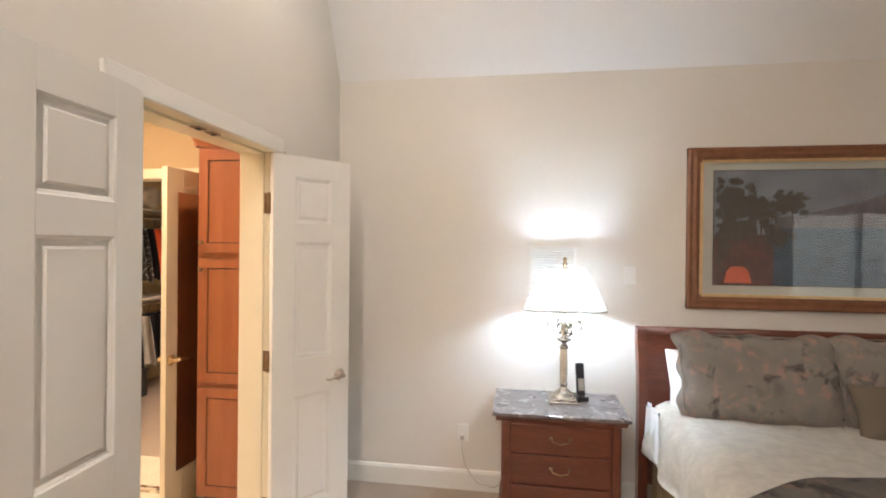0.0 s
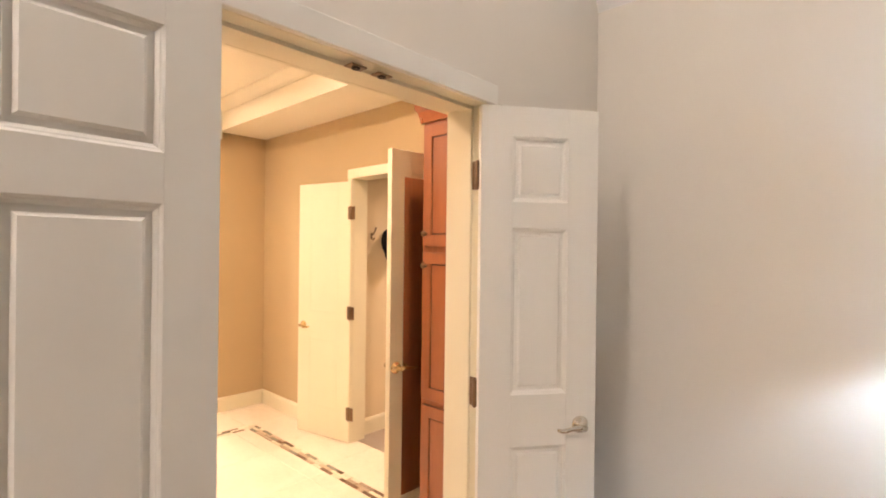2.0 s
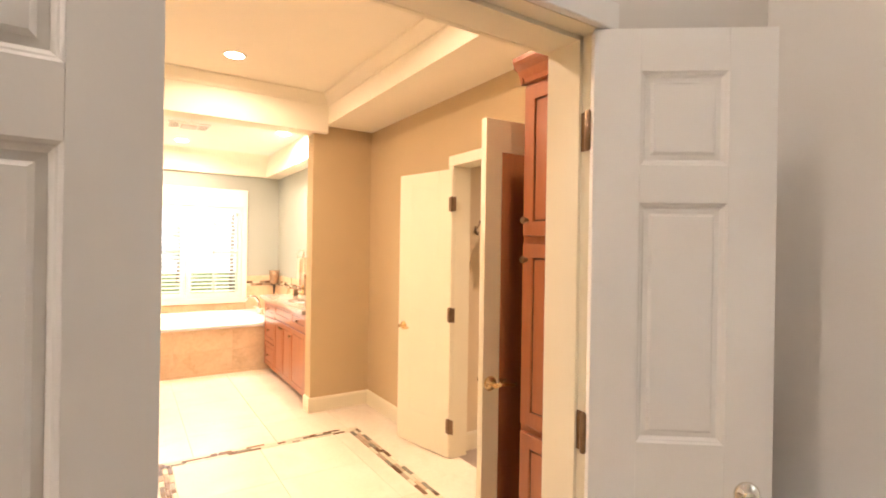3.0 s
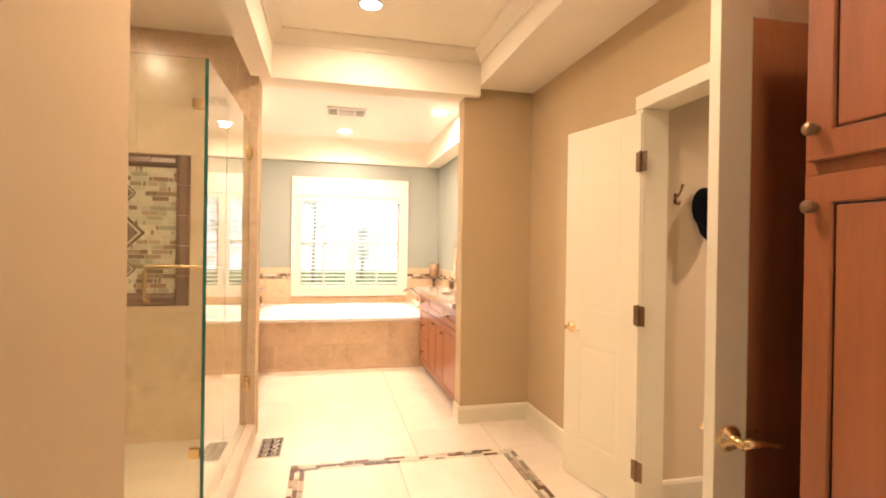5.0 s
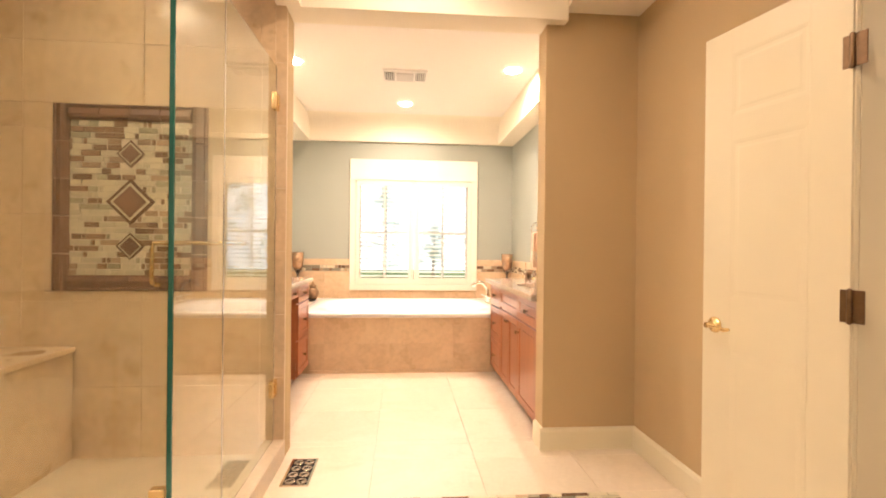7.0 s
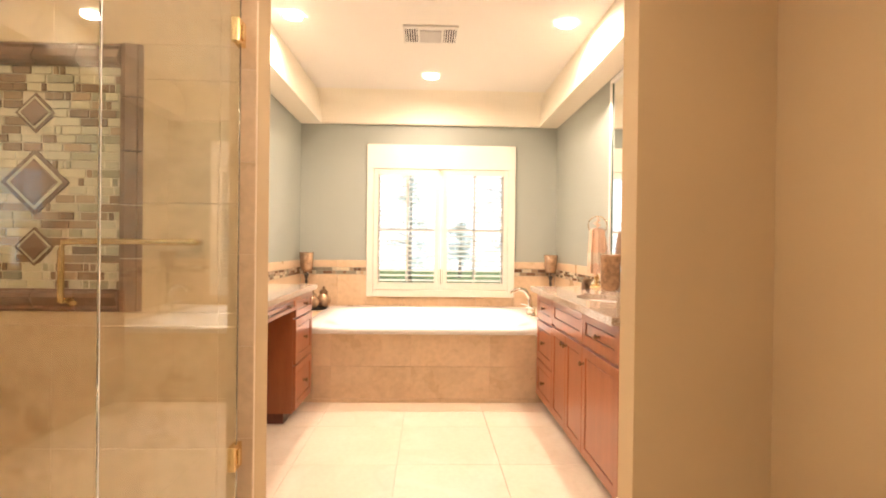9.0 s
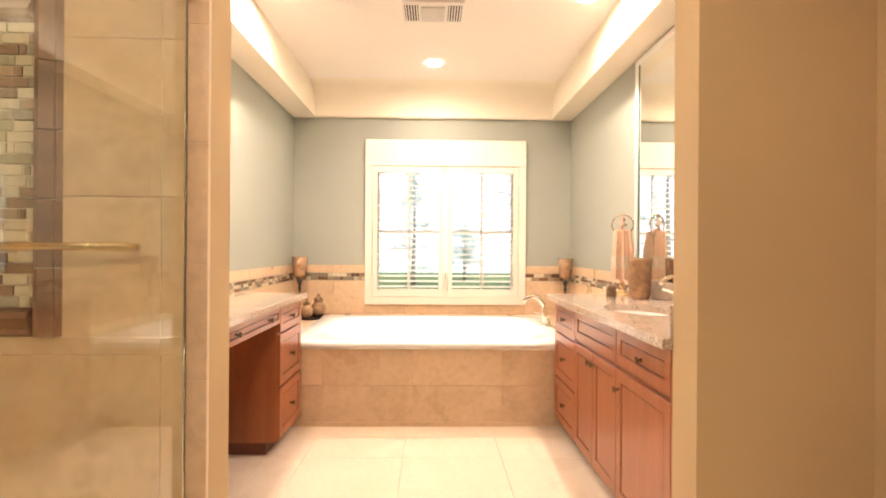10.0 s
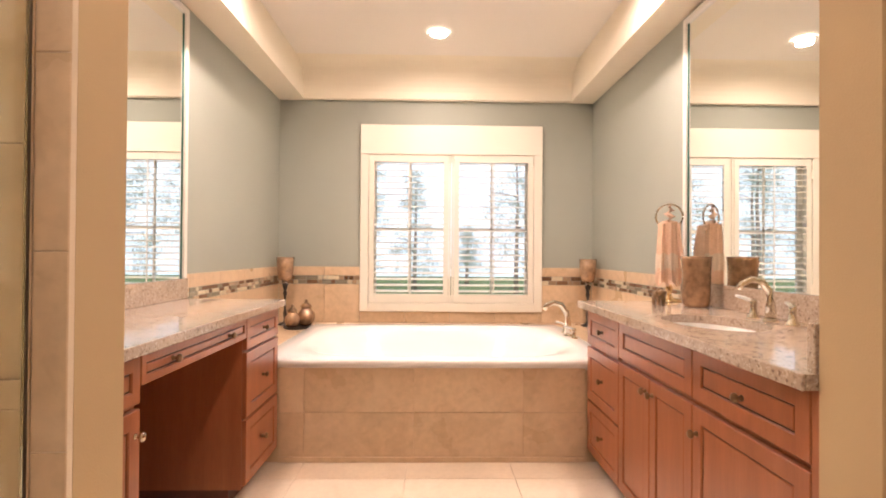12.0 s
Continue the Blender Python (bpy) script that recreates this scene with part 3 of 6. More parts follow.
mdoor = door_leaf("closet_door_leaf", "white closet door leaf standing open with a tall mirror", pose(-1.31, 3.44, 0.006, 0, 0, -92.5), 0.638, 2.02, M["brass"], paint="trim_bath", depth=0.003, knob_x=0.60, knob_z=0.897, hinge_z=(0.22, 1.0, 1.775), group="closet double doors", turn=-1)
part("mirror_panel", boxes((0.12, 0.56, 0.003, 0.008, 0.23, 1.88)), M["mirror"], mdoor, "tall frameless mirror on the leaf")
# jamb leaves of the visible hinges and the two ball catches
hp = thing("jamb_hinges", "aged bronze hinge plates screwed to the white door frame", "hinge")
for z in (0.258, 0.995, 1.788):
    pl = part("plate", bevelled(boxes((-0.65, -0.578, 2.5565, 2.5595, z - 0.052, z + 0.052)), 0.0012, 1), M["bronze"], hp)
    part("pin_barrel", moved(lathe([(0.0, -0.056), (0.0085, -0.05), (0.0085, 0.05), (0.0, 0.056)], 10, False), pose(-0.574, 2.5475, z)), M["bronze"], pl)
for cy in (2.005, 2.10):
    ct = thing("ball_catch", "aged bronze ball catch let into the door head", "catch", group="door head catches")
    part("plate", bevelled(boxes((-0.598, -0.562, cy - 0.028, cy + 0.028, 2.0285, 2.033)), 0.001, 1), M["bronze"], ct)
    part("cup", moved(lathe([(0.006, 0), (0.012, 0.0), (0.012, -0.004), (0.009, -0.005), (0.006, -0.002)], 14, False), pose(-0.58, cy, 2.0285)), M["iron"], ct)


# ---- cabinets ----
def knob(parent, x, y, z, out, r=0.014, metal="bronze"):
    """out is a unit (x, y) direction off the front."""
    bm = lathe([(0.0, 0), (0.009, 0), (0.010, 0.003), (0.0055, 0.006), (0.005, 0.014), (r, 0.018), (r, 0.024), (r * 0.7, 0.029), (0, 0.030)], 14, False)
    rot = Vector((out[0], out[1], 0)).to_track_quat("Z", "Y").to_matrix().to_4x4()
    return part("knob", moved(bm, Matrix.Translation((x, y, z)) @ rot), M[metal], parent, "aged bronze knob")


def front(parent, name, x0, x1, z0, z1, y, out, wood="wood", rail=0.052, t=0.02):
    """A framed front on the plane y, standing out by t: a frame, a dark glazed groove and a flat centre panel."""
    g = 0.003
    x0, x1, z0, z1 = x0 + g, x1 - g, z0 + g, z1 - g
    r = min(rail, (z1 - z0) * 0.30, (x1 - x0) * 0.30)
    bm = bmesh.new()
    e = 0.002
    far = y + out * t
    rings = [[bm.verts.new((px, yy, pz)) for px, pz in ((x0 + d, z0 + d), (x1 - d, z0 + d), (x1 - d, z1 - d), (x0 + d, z1 - d))] for d, yy in ((0, y), (0, far - out * e), (e, far), (r - 0.003, far), (r, far - out * 0.004), (r, y))]
    for p, q in zip(rings, rings[1:] + rings[:1]):
        for i in range(4):
            bm.faces.new((p[i], p[(i + 1) % 4], q[(i + 1) % 4], q[i]))
    f = part(name, bm, M[wood], parent)
    lo, hi = sorted((y + out * 0.002, y + out * (t - 0.008)))
    part("groove", boxes((x0 + r, x1 - r, lo, hi, z0 + r, z1 - r)), M["wood_groove"], f, "dark glazed groove")
    q = 0.0045
    lo, hi = sorted((y + out * 0.004, y + out * (t - 0.004)))
    bm = boxes((x0 + r + q, x1 - r - q, lo, hi, z0 + r + q, z1 - r - q))
    part("panel", bevelled(bm, 0.004, 2), M[wood], f)
    return f


def vanity_right():
    v = thing("vanity_cabinet", "cherry wood double-door vanity with dark glazed grooves", "vanity")
    y = 2.95
    part("carcass", boxes((-5.775, -5.30, y, 3.505, 0.07, 0.850)), M["wood"], v)
    part("sink_carcass", boxes((-5.30, -4.66, y, 3.505, 0.07, 0.665), (-5.30, -4.66, y, y + 0.03, 0.665, 0.850)), M["wood"], v)
    part("door_carcass", boxes((-4.66, -4.17, y, 3.505, 0.07, 0.850)), M["wood"], v)
    # the recess shade is put into the colour: darker wood than the carcass
    part("toe_kick", boxes((-5.775, -4.14, y + 0.06, 3.505, 0.0, 0.07)), M["wood_dark"], v, "toe kick, its shade put into darker wood")
    part("end_panel", boxes((-4.17, -4.135, y - 0.02, 3.505, 0.0, 0.850)), M["wood"], v)
    cols = ((-5.775, -5.32), (-5.32, -4.68), (-4.68, -4.172))
    for z0, z1 in ((0.075, 0.352), (0.357, 0.645), (0.655, 0.845)):
        f = front(v, "drawer_front", *cols[0], z0, z1, y, -1)
        knob(f, -5.548, y - 0.016, (z0 + z1) / 2, (0, -1))
    front(v, "false_front", *cols[1], 0.672, 0.845, y, -1)
    for a, b, kx in ((-5.32, -5.0, -5.03), (-5.0, -4.68, -4.97)):
        f = front(v, "cabinet_door", a, b, 0.075, 0.658, y, -1)
        knob(f, kx, y - 0.02, 0.60, (0, -1))
    f = front(v, "drawer_front", *cols[2], 0.672, 0.845, y, -1)
    knob(f, -4.426, y - 0.016, 0.751, (0, -1))
    f = front(v, "cabinet_door", *cols[2], 0.075, 0.658, y, -1)
    knob(f, -4.65, y - 0.02, 0.57, (0, -1))


def dressing_table():
    v = thing("dressing_table", "cherry wood dressing table with an open knee space", "vanity")
    y = 1.22
    part("drawer_carcass", boxes((-5.775, -5.325, 0.71, y, 0.07, 0.850)), M["wood"], v)
    # darker wood paints the shade below both cabinets
    part("toe_kick", boxes((-5.775, -5.335, 0.71, y - 0.06, 0.0, 0.07)), M["wood_dark"], v, "toe kick, its shade put into darker wood")
    part("toe_kick", boxes((-4.51, -4.105, 0.71, y - 0.06, 0, 0.07)), M["wood_dark"], v, "toe kick, its shade put into darker wood")
    part("cabinet_carcass", boxes((-4.52, -4.105, 0.71, y, 0.07, 0.850)), M["wood"], v)
    # the dimness of the knee space is put into the panel's colour
    part("back_panel", boxes((-5.325, -4.52, 0.71, 0.725, 0.0, 0.850)), M["wood_dark"], v, "knee space back, its shade put into darker wood")
    part("apron_box", boxes((-5.325, -4.52, 0.74, y, 0.757, 0.850)), M["wood"], v)
    for z0, z1 in ((0.085, 0.383), (0.388, 0.69), (0.697, 0.845)):
        f = front(v, "drawer_front", -5.775, -5.325, z0, z1, y, 1)
        knob(f, -5.55, y + 0.016, (z0 + z1) / 2, (0, 1))
    f = front(v, "apron_drawer", -5.325, -4.52, 0.752, 0.845, y, 1)
    for kx in (-5.14, -4.70):
        knob(f, kx, y + 0.016, 0.7985, (0, 1))
    f = front(v, "drawer_front", -4.52, -4.105, 0.705, 0.845, y, 1)
    f = front(v, "cabinet_door", -4.52, -4.105, 0.085, 0.695, y, 1)
    knob(f, -4.492, y + 0.02, 0.62, (0, 1), metal="nickel")


def counter_with_sink(cx, cy, rx, ry):
    c = thing("vanity_counter", "polished beige granite counter with an undermounted sink", "counter")
    bm = bmesh.new()
    x0, x1, y0, y1, z0, z1 = -5.80, -4.135, 2.89, 3.505, 0.852, 0.887
    n = 48
    def edge(a):
        dx, dy = math.cos(a), math.sin(a)
        k = min(((x1 - cx) / dx if dx > 1e-9 else (x0 - cx) / dx if dx < -1e-9 else 9), ((y1 - cy) / dy if dy > 1e-9 else (y0 - cy) / dy if dy < -1e-9 else 9))
        return cx + k * dx, cy + k * dy
    angles = sorted([2 * math.pi * i / n for i in range(n)] + [math.atan2(yy - cy, xx - cx) % (2 * math.pi) for xx in (x0, x1) for yy in (y0, y1)])
    outer = [edge(a) for a in angles]
    inner = [(cx + rx * math.cos(a), cy + ry * math.sin(a)) for a in angles]
    rings = [[bm.verts.new((x, y, z)) for x, y in pts] for pts, z in ((inner, z1), (outer, z1 - 0.0), (outer, z0), (inner, z0))]
    k = len(angles)
    for a, b in zip(rings, rings[1:] + rings[:1]):
        for i in range(k):
            bm.faces.new((a[i], a[(i + 1) % k], b[(i + 1) % k], b[i]))
    part("slab", bm, M["granite"], c)
    part("edge_lip", bevelled(boxes((-5.802, -4.135, 2.882, 2.8895, 0.850, 0.8875)), 0.003, 2), M["granite"], c)
    part("backsplash", bevelled(boxes((-5.85, -4.16, 3.483, 3.506, 0.8875, 0.997)), 0.002, 1), M["granite"], c)
    part("side_splash", bevelled(boxes((-4.159, -4.136, 2.91, 3.506, 0.8875, 0.997)), 0.002, 1), M["granite"], c)
    s = thing("sink", "white undermounted oval porcelain sink in the counter", "sink")
    rows = [(1.03, 0.8515), (1.0, 0.850), (0.97, 0.812), (0.88, 0.752), (0.65, 0.717), (0.12, 0.707)]
    bm = bmesh.new()
    rr = [[bm.verts.new((cx + rx * f * math.cos(2 * math.pi * i / 40), cy + ry * f * math.sin(2 * math.pi * i / 40), z)) for i in range(40)] for f, z in rows]
    for a, b in zip(rr, rr[1:]):
        for i in range(40):
            bm.faces.new((a[i], a[(i + 1) % 40], b[(i + 1) % 40], b[i]))
    bm.faces.new(rr[-1])
    part("bowl", bm, M["porcelain"], s, smooth=True)
    part("drain", moved(lathe([(0, 0.006), (0.02, 0.006), (0.024, 0.002), (0.024, 0)], 16, False), pose(cx, cy, 0.707)), M["nickel"], s, "nickel drain")


def counter_left():
    c = thing("dressing_table_counter", "polished beige granite counter on the dressing table", "counter")
    part("slab", bevelled(boxes((-5.80, -4.102, 0.707, 1.272, 0.852, 0.887)), 0.003, 2), M["granite"], c)
    part("backsplash", bevelled(boxes((-5.82, -4.105, 0.707, 0.73, 0.8872, 0.997)), 0.002, 1), M["granite"], c)


def wall_mirror(x0, x1, y, out, z0, z1, label):
    m = thing("wall_mirror", label, "mirror", group="bathroom mirrors")
    f = 0.035
    lo, hi = sorted((y, y + out * 0.022))
    part("frame", bevelled(boxes((x0, x0 + f, lo, hi, z0, z1), (x0 + f, x1, lo, hi, z1 - f, z1)), 0.004, 2), M["trim"], m, "white bevelled frame")
    lo, hi = sorted((y, y + out * 0.008))
    part("pane", boxes((x0 + f, x1, lo, hi, z0, z1 - f)), M["mirror"], m, "silvered mirror pane")
    lo, hi = sorted((y + out * 0.008, y + out * 0.0105))
    part("bevel_strip", boxes((x0 + f, x0 + f + 0.010, lo, hi, z0, z1 - f)), M["glass_edge"], m, "dark bevelled mirror edge")


def tower():
    c = thing("linen_cabinet", "tall cherry wood linen cabinet with crown moulding", "cabinet")
    x0, x1, y = -1.215, BX - 0.02, 2.91
    part("carcass", boxes((x0, x1, y, TY - 0.002, 0.09, 2.15)), M["wood"], c)
    # shade below the tower, painted with the darker wood
    part("toe_kick", boxes((x0 + 0.01, x1, y + 0.06, TY - 0.002, 0, 0.09)), M["wood_dark"], c, "toe kick, its shade put into darker wood")
    prof = [(0, 0), (0.012, 0), (0.016, 0.02), (0.030, 0.05), (0.05, 0.068), (0.058, 0.08), (0.058, 0.098), (0, 0.098)]
    part("crown", sweep(prof, (x0 - 0.02, y, 2.15), (x1, y, 2.15), (0, -1, 0)), M["wood"], c)
    part("crown_return", sweep(prof, (x0, y - 0.02, 2.15), (x0, TY - 0.002, 2.15), (-1, 0, 0)), M["wood"], c)
    for z0, z1, kz in ((1.525, 2.13, 1.59), (0.765, 1.50, 1.432), (0.10, 0.74, 0.66)):
        f = front(c, "cabinet_door", x0 + 0.012, x1 - 0.005, z0, z1, y, -1, rail=0.058)
        if kz > 1:
            knob(f, -1.176, y - 0.02, kz, (0, -1))


vanity_right()
dressing_table()
counter_with_sink(-4.96, 3.16, 0.235, 0.165)
counter_left()
wall_mirror(-5.84, -4.14, VY1, -1, 0.998, 2.475, "tall white-framed wall mirror above the sink vanity")
wall_mirror(-5.815, -4.105, VY0, 1, 0.998, 2.475, "tall white-framed wall mirror above the dressing table")
tower()


# ---- tub ----
def tub():
    t = thing("bathtub", "glossy white drop-in bathtub with an oval basin", "bathtub")
    x0, x1, y0, y1 = -7.16, -5.777, 1.10, 3.12
    cx, cy = (x0 + x1) / 2, (y0 + y1) / 2
    bm = bmesh.new()
    n = 64
    def rect(a, s, ex):
        c, d = math.cos(a), math.sin(a)
        hx, hy = (x1 - x0) / 2 * s, (y1 - y0) / 2 * s
        k = 1 / ((abs(c) / 1) ** ex + (abs(d) / 1) ** ex) ** (1 / ex)
        return cx + hx * k * c, cy + hy * k * d
    rows = [(0.985, 40, 0.505), (0.985, 40, 0.526), (1.0, 40, 0.530), (1.0, 40, 0.550), (0.992, 40, 0.557), (0.90, 12, 0.558), (0.88, 6, 0.561), (0.865, 4.5, 0.560), (0.84, 3.4, 0.550), (0.79, 3.0, 0.515), (0.74, 2.8, 0.44), (0.66, 2.6, 0.30), (0.56, 2.5, 0.19), (0.40, 2.4, 0.14), (0.15, 2.2, 0.13)]
    rr = [[bm.verts.new((*rect(2 * math.pi * i / n, s, ex), z)) for i in range(n)] for s, ex, z in rows]
    for a, b in zip(rr, rr[1:]):
        for i in range(n):
            bm.faces.new((a[i], a[(i + 1) % n], b[(i + 1) % n], b[i]))
    bm.faces.new(rr[-1])
    part("shell", bm, M["porcelain"], t, smooth=True)
    part("drain", moved(lathe([(0, 0.008), (0.03, 0.008), (0.036, 0.002), (0.036, 0)], 18, False), pose(cx, cy, 0.1302)), M["nickel"], t, "nickel drain")
    f = thing("tub_faucet", "brushed nickel gooseneck tub faucet with two handles", "faucet")
    bx, by, bz = -6.60, 3.05, 0.556
    part("spout", tube([(bx, by, bz), (bx, by, bz + 0.10), (bx, by - 0.012, bz + 0.17), (bx, by - 0.05, bz + 0.225), (bx, by - 0.105, bz + 0.24), (bx, by - 0.155, bz + 0.22), (bx, by - 0.175, bz + 0.19)], [0.026, 0.022, 0.021, 0.020, 0.019, 0.018, 0.019], 12), M["nickel"], f)
    part("spout_base", moved(lathe([(0, 0), (0.036, 0), (0.03, 0.008), (0.022, 0.016), (0.019, 0.03), (0, 0.03)], 18, False), pose(bx, by, bz)), M["nickel"], f)
    for dx in (-0.12, 0.12):
        h = part("handle", moved(lathe([(0, 0), (0.026, 0), (0.026, 0.008), (0.015, 0.018), (0.012, 0.055), (0.015, 0.07), (0, 0.075)], 16, False), pose(bx + dx, by + 0.01, bz)), M["nickel"], f)
        part("lever", tube([(bx + dx, by + 0.01, bz + 0.066), (bx + dx, by - 0.02, bz + 0.078), (bx + dx, by - 0.06, bz + 0.088)], [0.007, 0.006, 0.005], 8), M["porcelain"], h, "white porcelain lever")


structure("trim_tub_core", boxes((-7.46, -7.02, VY0, VY1, 0, 0.515), (-5.915, -5.788, VY0, VY1, 0, 0.515), (-7.02, -5.915, VY0, 1.30, 0, 0.515), (-7.02, -5.915, 2.92, VY1, 0, 0.515)), M["stone_grout"], "tub platform core", "platform")
tub()


# ---- window ----
def window_unit():
    w = thing("window_1", "white framed window with two louvred plantation shutters", "window")
    w["kind"] = "structure"
    x = FX
    y0, y1, z0, z1 = 1.428, 3.05, 0.625, 2.285
    part("header_board", bevelled(boxes((x, x + 0.03, y0, y1, 2.022, z1)), 0.003, 1), M["trim_window"], w)
    part("side_trim", bevelled(boxes((x, x + 0.026, y0, WY0, z0, 2.022)), 0.003, 1), M["trim_window"], w)
    part("side_trim", bevelled(boxes((x, x + 0.026, WY1, y1, z0, 2.022)), 0.003, 1), M["trim_window"], w)
    part("window_sill", bevelled(boxes((x, x + 0.034, WY0, WY1, z0, WZ0)), 0.003, 1), M["trim_window"], w)
    part("reveal", boxes((x - 0.14, x, WY0 - 0.004, WY0 + 0.012, WZ0, WZ1), (x - 0.14, x, WY1 - 0.012, WY1 + 0.004, WZ0, WZ1), (x - 0.14, x, WY0, WY1, WZ1 - 0.012, WZ1 + 0.002), (x - 0.14, x, WY0, WY1, WZ0 - 0.002, WZ0 + 0.012)), M["trim_window"], w)
    sash = part("sash", boxes((x - 0.115, x - 0.085, WY0 + 0.012, WY0 + 0.06, WZ0, WZ1), (x - 0.115, x - 0.085, WY1 - 0.06, WY1 - 0.012, WZ0, WZ1), (x - 0.115, x - 0.085, WY0, WY1, WZ1 - 0.06, WZ1), (x - 0.115, x - 0.085, WY0, WY1, WZ0, WZ0 + 0.06), (x - 0.110, x - 0.09, WY0, WY1, 1.355, 1.375), (x - 0.110, x - 0.09, 1.86, 1.878, WZ0, WZ1), (x - 0.110, x - 0.09, 2.60, 2.618, WZ0, WZ1)), M["trim_window"], w)
    part("meeting_stile", bevelled(boxes((x - 0.010, x + 0.014, 2.2165, 2.2335, 0.705, 2.02), (x - 0.010, x + 0.014, 2.2415, 2.2585, 0.705, 2.02)), 0.002, 1), M["trim_window"], w)
    g = part("pane", boxes((x - 0.102, x - 0.098, WY0 + 0.02, WY1 - 0.02, WZ0 + 0.02, WZ1 - 0.02)), M["glass"], w, "clear window glass")
    g.visible_shadow = False
    for a, b in ((WY0 + 0.006, 2.213), (2.262, WY1 - 0.006)):
        s = part("shutter", bevelled(boxes((x - 0.012, x + 0.018, a, a + 0.045, 0.705, 2.02), (x - 0.012, x + 0.018, b - 0.045, b, 0.705, 2.02), (x - 0.012, x + 0.018, a + 0.045, b - 0.045, 1.955, 2.02), (x - 0.012, x + 0.018, a + 0.045, b - 0.045, 0.705, 0.78)), 0.002, 1), M["trim_window"], w)
        n = 22
        lm = bmesh.new()
        k = 10
        ring = [(0.026 * math.cos(2 * math.pi * i / k), 0.0055 * math.sin(2 * math.pi * i / k)) for i in range(k)]
        e = [[lm.verts.new((u, yy, v)) for u, v in ring] for yy in (a + 0.046, b - 0.046)]
        for i in range(k):
            lm.faces.new((e[0][i], e[0][(i + 1) % k], e[1][(i + 1) % k], e[1][i]))
        lm.faces.new(e[0][::-1])
        lm.faces.new(e[1])
        me = mesh_of("louvre", lm, M["trim_window"])
        for i in range(n):
            lo = new("louvre", me)
            lo.parent = s
            lo.matrix_local = pose(x + 0.003, 0, 0.806 + i * (1.13 / (n - 1)), 0, 14, 0)
        part("tilt_rod", boxes((x + 0.029, x + 0.037, (a + b) / 2 - 0.005, (a + b) / 2 + 0.005, 0.80, 1.965)), M["trim_window"], s)
        for hz in (0.84, 1.88):
            hy = a if a < 2 else b
            part("hinge", boxes((x + 0.018, x + 0.023, hy - 0.006, hy + 0.006, hz - 0.04, hz + 0.04)), M["trim_window"], s)


window_unit()


# ---- shower ----
def shower():
    base = thing("shower_floor", "pale stone shower floor with a low curb", "shower floor")
    part("pan", boxes((-3.94, -2.78, -0.32, 1.34, -0.004, 0.03)), M["pan"], base)
    part("curb", bevelled(boxes((-3.955, -2.66, 1.335, 1.455, -0.004, 0.105), (-2.78, -2.66, -0.32, 1.335, -0.004, 0.105)), 0.006, 2), M["pan"], base)
    part("drain", moved(lathe([(0, 0.004), (0.045, 0.004), (0.05, 0), (0, 0)], 18, False), pose(-3.45, 0.625, 0.03)), M["bronze"], base, "round metal drain")
    b = thing("shower_bench", "travertine tiled bench in the shower corner", "bench")
    part("bench_front", boxes((-3.935, -2.80, 0.335, 0.355, 0.03, 0.60)), M["stone"], b)
    part("seat", bevelled(boxes((-3.935, -2.80, -0.32, 0.37, 0.60, 0.63)), 0.004, 2), M["stone"], b)
    enc = thing("shower_enclosure", "frameless clear glass shower enclosure with brass hardware", "shower enclosure")
    gy, gx = 1.395, -2.722
    for name, r in (("fixed_pane", (-3.145, gx, gy - 0.005, gy + 0.005, 0.108, 2.15)), ("door_pane", (-3.915, -3.15, gy - 0.005, gy + 0.005, 0.115, 2.15)), ("return_pane", (gx - 0.005, gx + 0.005, -0.32, gy - 0.008, 0.108, 2.15))):
        g = part(name, boxes(r), M["shower_glass"], enc, "clear tempered glass pane")
        g.visible_shadow = False
    # added white strip: paints the bright line of the door's glass edge
    part("joint_seal", boxes((-3.1495, -3.1455, gy - 0.0045, gy + 0.0045, 0.115, 2.15)), M["plate"], enc, "pale strip painted for the bright glass edge between the panes")
    part("glass_edge", boxes((gx - 0.001, gx + 0.007, gy - 0.006, gy + 0.007, 0.108, 2.151)), M["glass_edge"], enc, "green polished glass edge")
    # added strip: draws the dark line that refraction leaves at the door's edge
    part("seal", boxes((-3.924, -3.9165, gy - 0.006, gy + 0.004, 0.115, 2.15)), M["seal"], enc, "dark line painted for the glass seen edge-on")
    for z in (1.955, 0.40):
        h = part("pane_hinge", bevelled(boxes((-3.935, -3.865, gy - 0.018, gy + 0.018, z - 0.045, z + 0.045)), 0.004, 2), M["brass"], enc, "brass glass hinge")
        part("hinge_bar", bevelled(boxes((-3.912, -3.888, gy + 0.019, gy + 0.026, z - 0.028, z + 0.028)), 0.002, 1), M["brass"], h)
    for z in (1.95, 0.415):
        part("corner_clip", bevelled(boxes((gx - 0.02, gx + 0.016, gy - 0.055, gy - 0.01, z - 0.022, z + 0.022)), 0.003, 2), M["brass"], enc, "brass corner clip")
    g = thing("grab_bar", "polished brass L-shaped grab bar on the tiled wall", "grab bar")
    part("bar", tube([(-3.94, 1.24, 1.185), (-3.90, 1.243, 1.185), (-3.882, 1.23, 1.185), (-3.88, 1.10, 1.185), (-3.88, 0.85, 1.185), (-3.88, 0.785, 1.18), (-3.88, 0.778, 1.15), (-3.88, 0.778, 1.0), (-3.88, 0.778, 0.965)], 0.011, 12), M["brass"], g)
    for y, z in ((0.778, 0.968),):
        part("post", tube([(-3.94, y, z), (-3.88, y, z)], 0.010, 10), M["brass"], g)
        part("flange", moved(lathe([(0, 0), (0.026, 0), (0.026, 0.006), (0.014, 0.012), (0, 0.012)], 16, False), pose(-3.94, y, z, 0, 90, 0)), M["brass"], g)


shower()


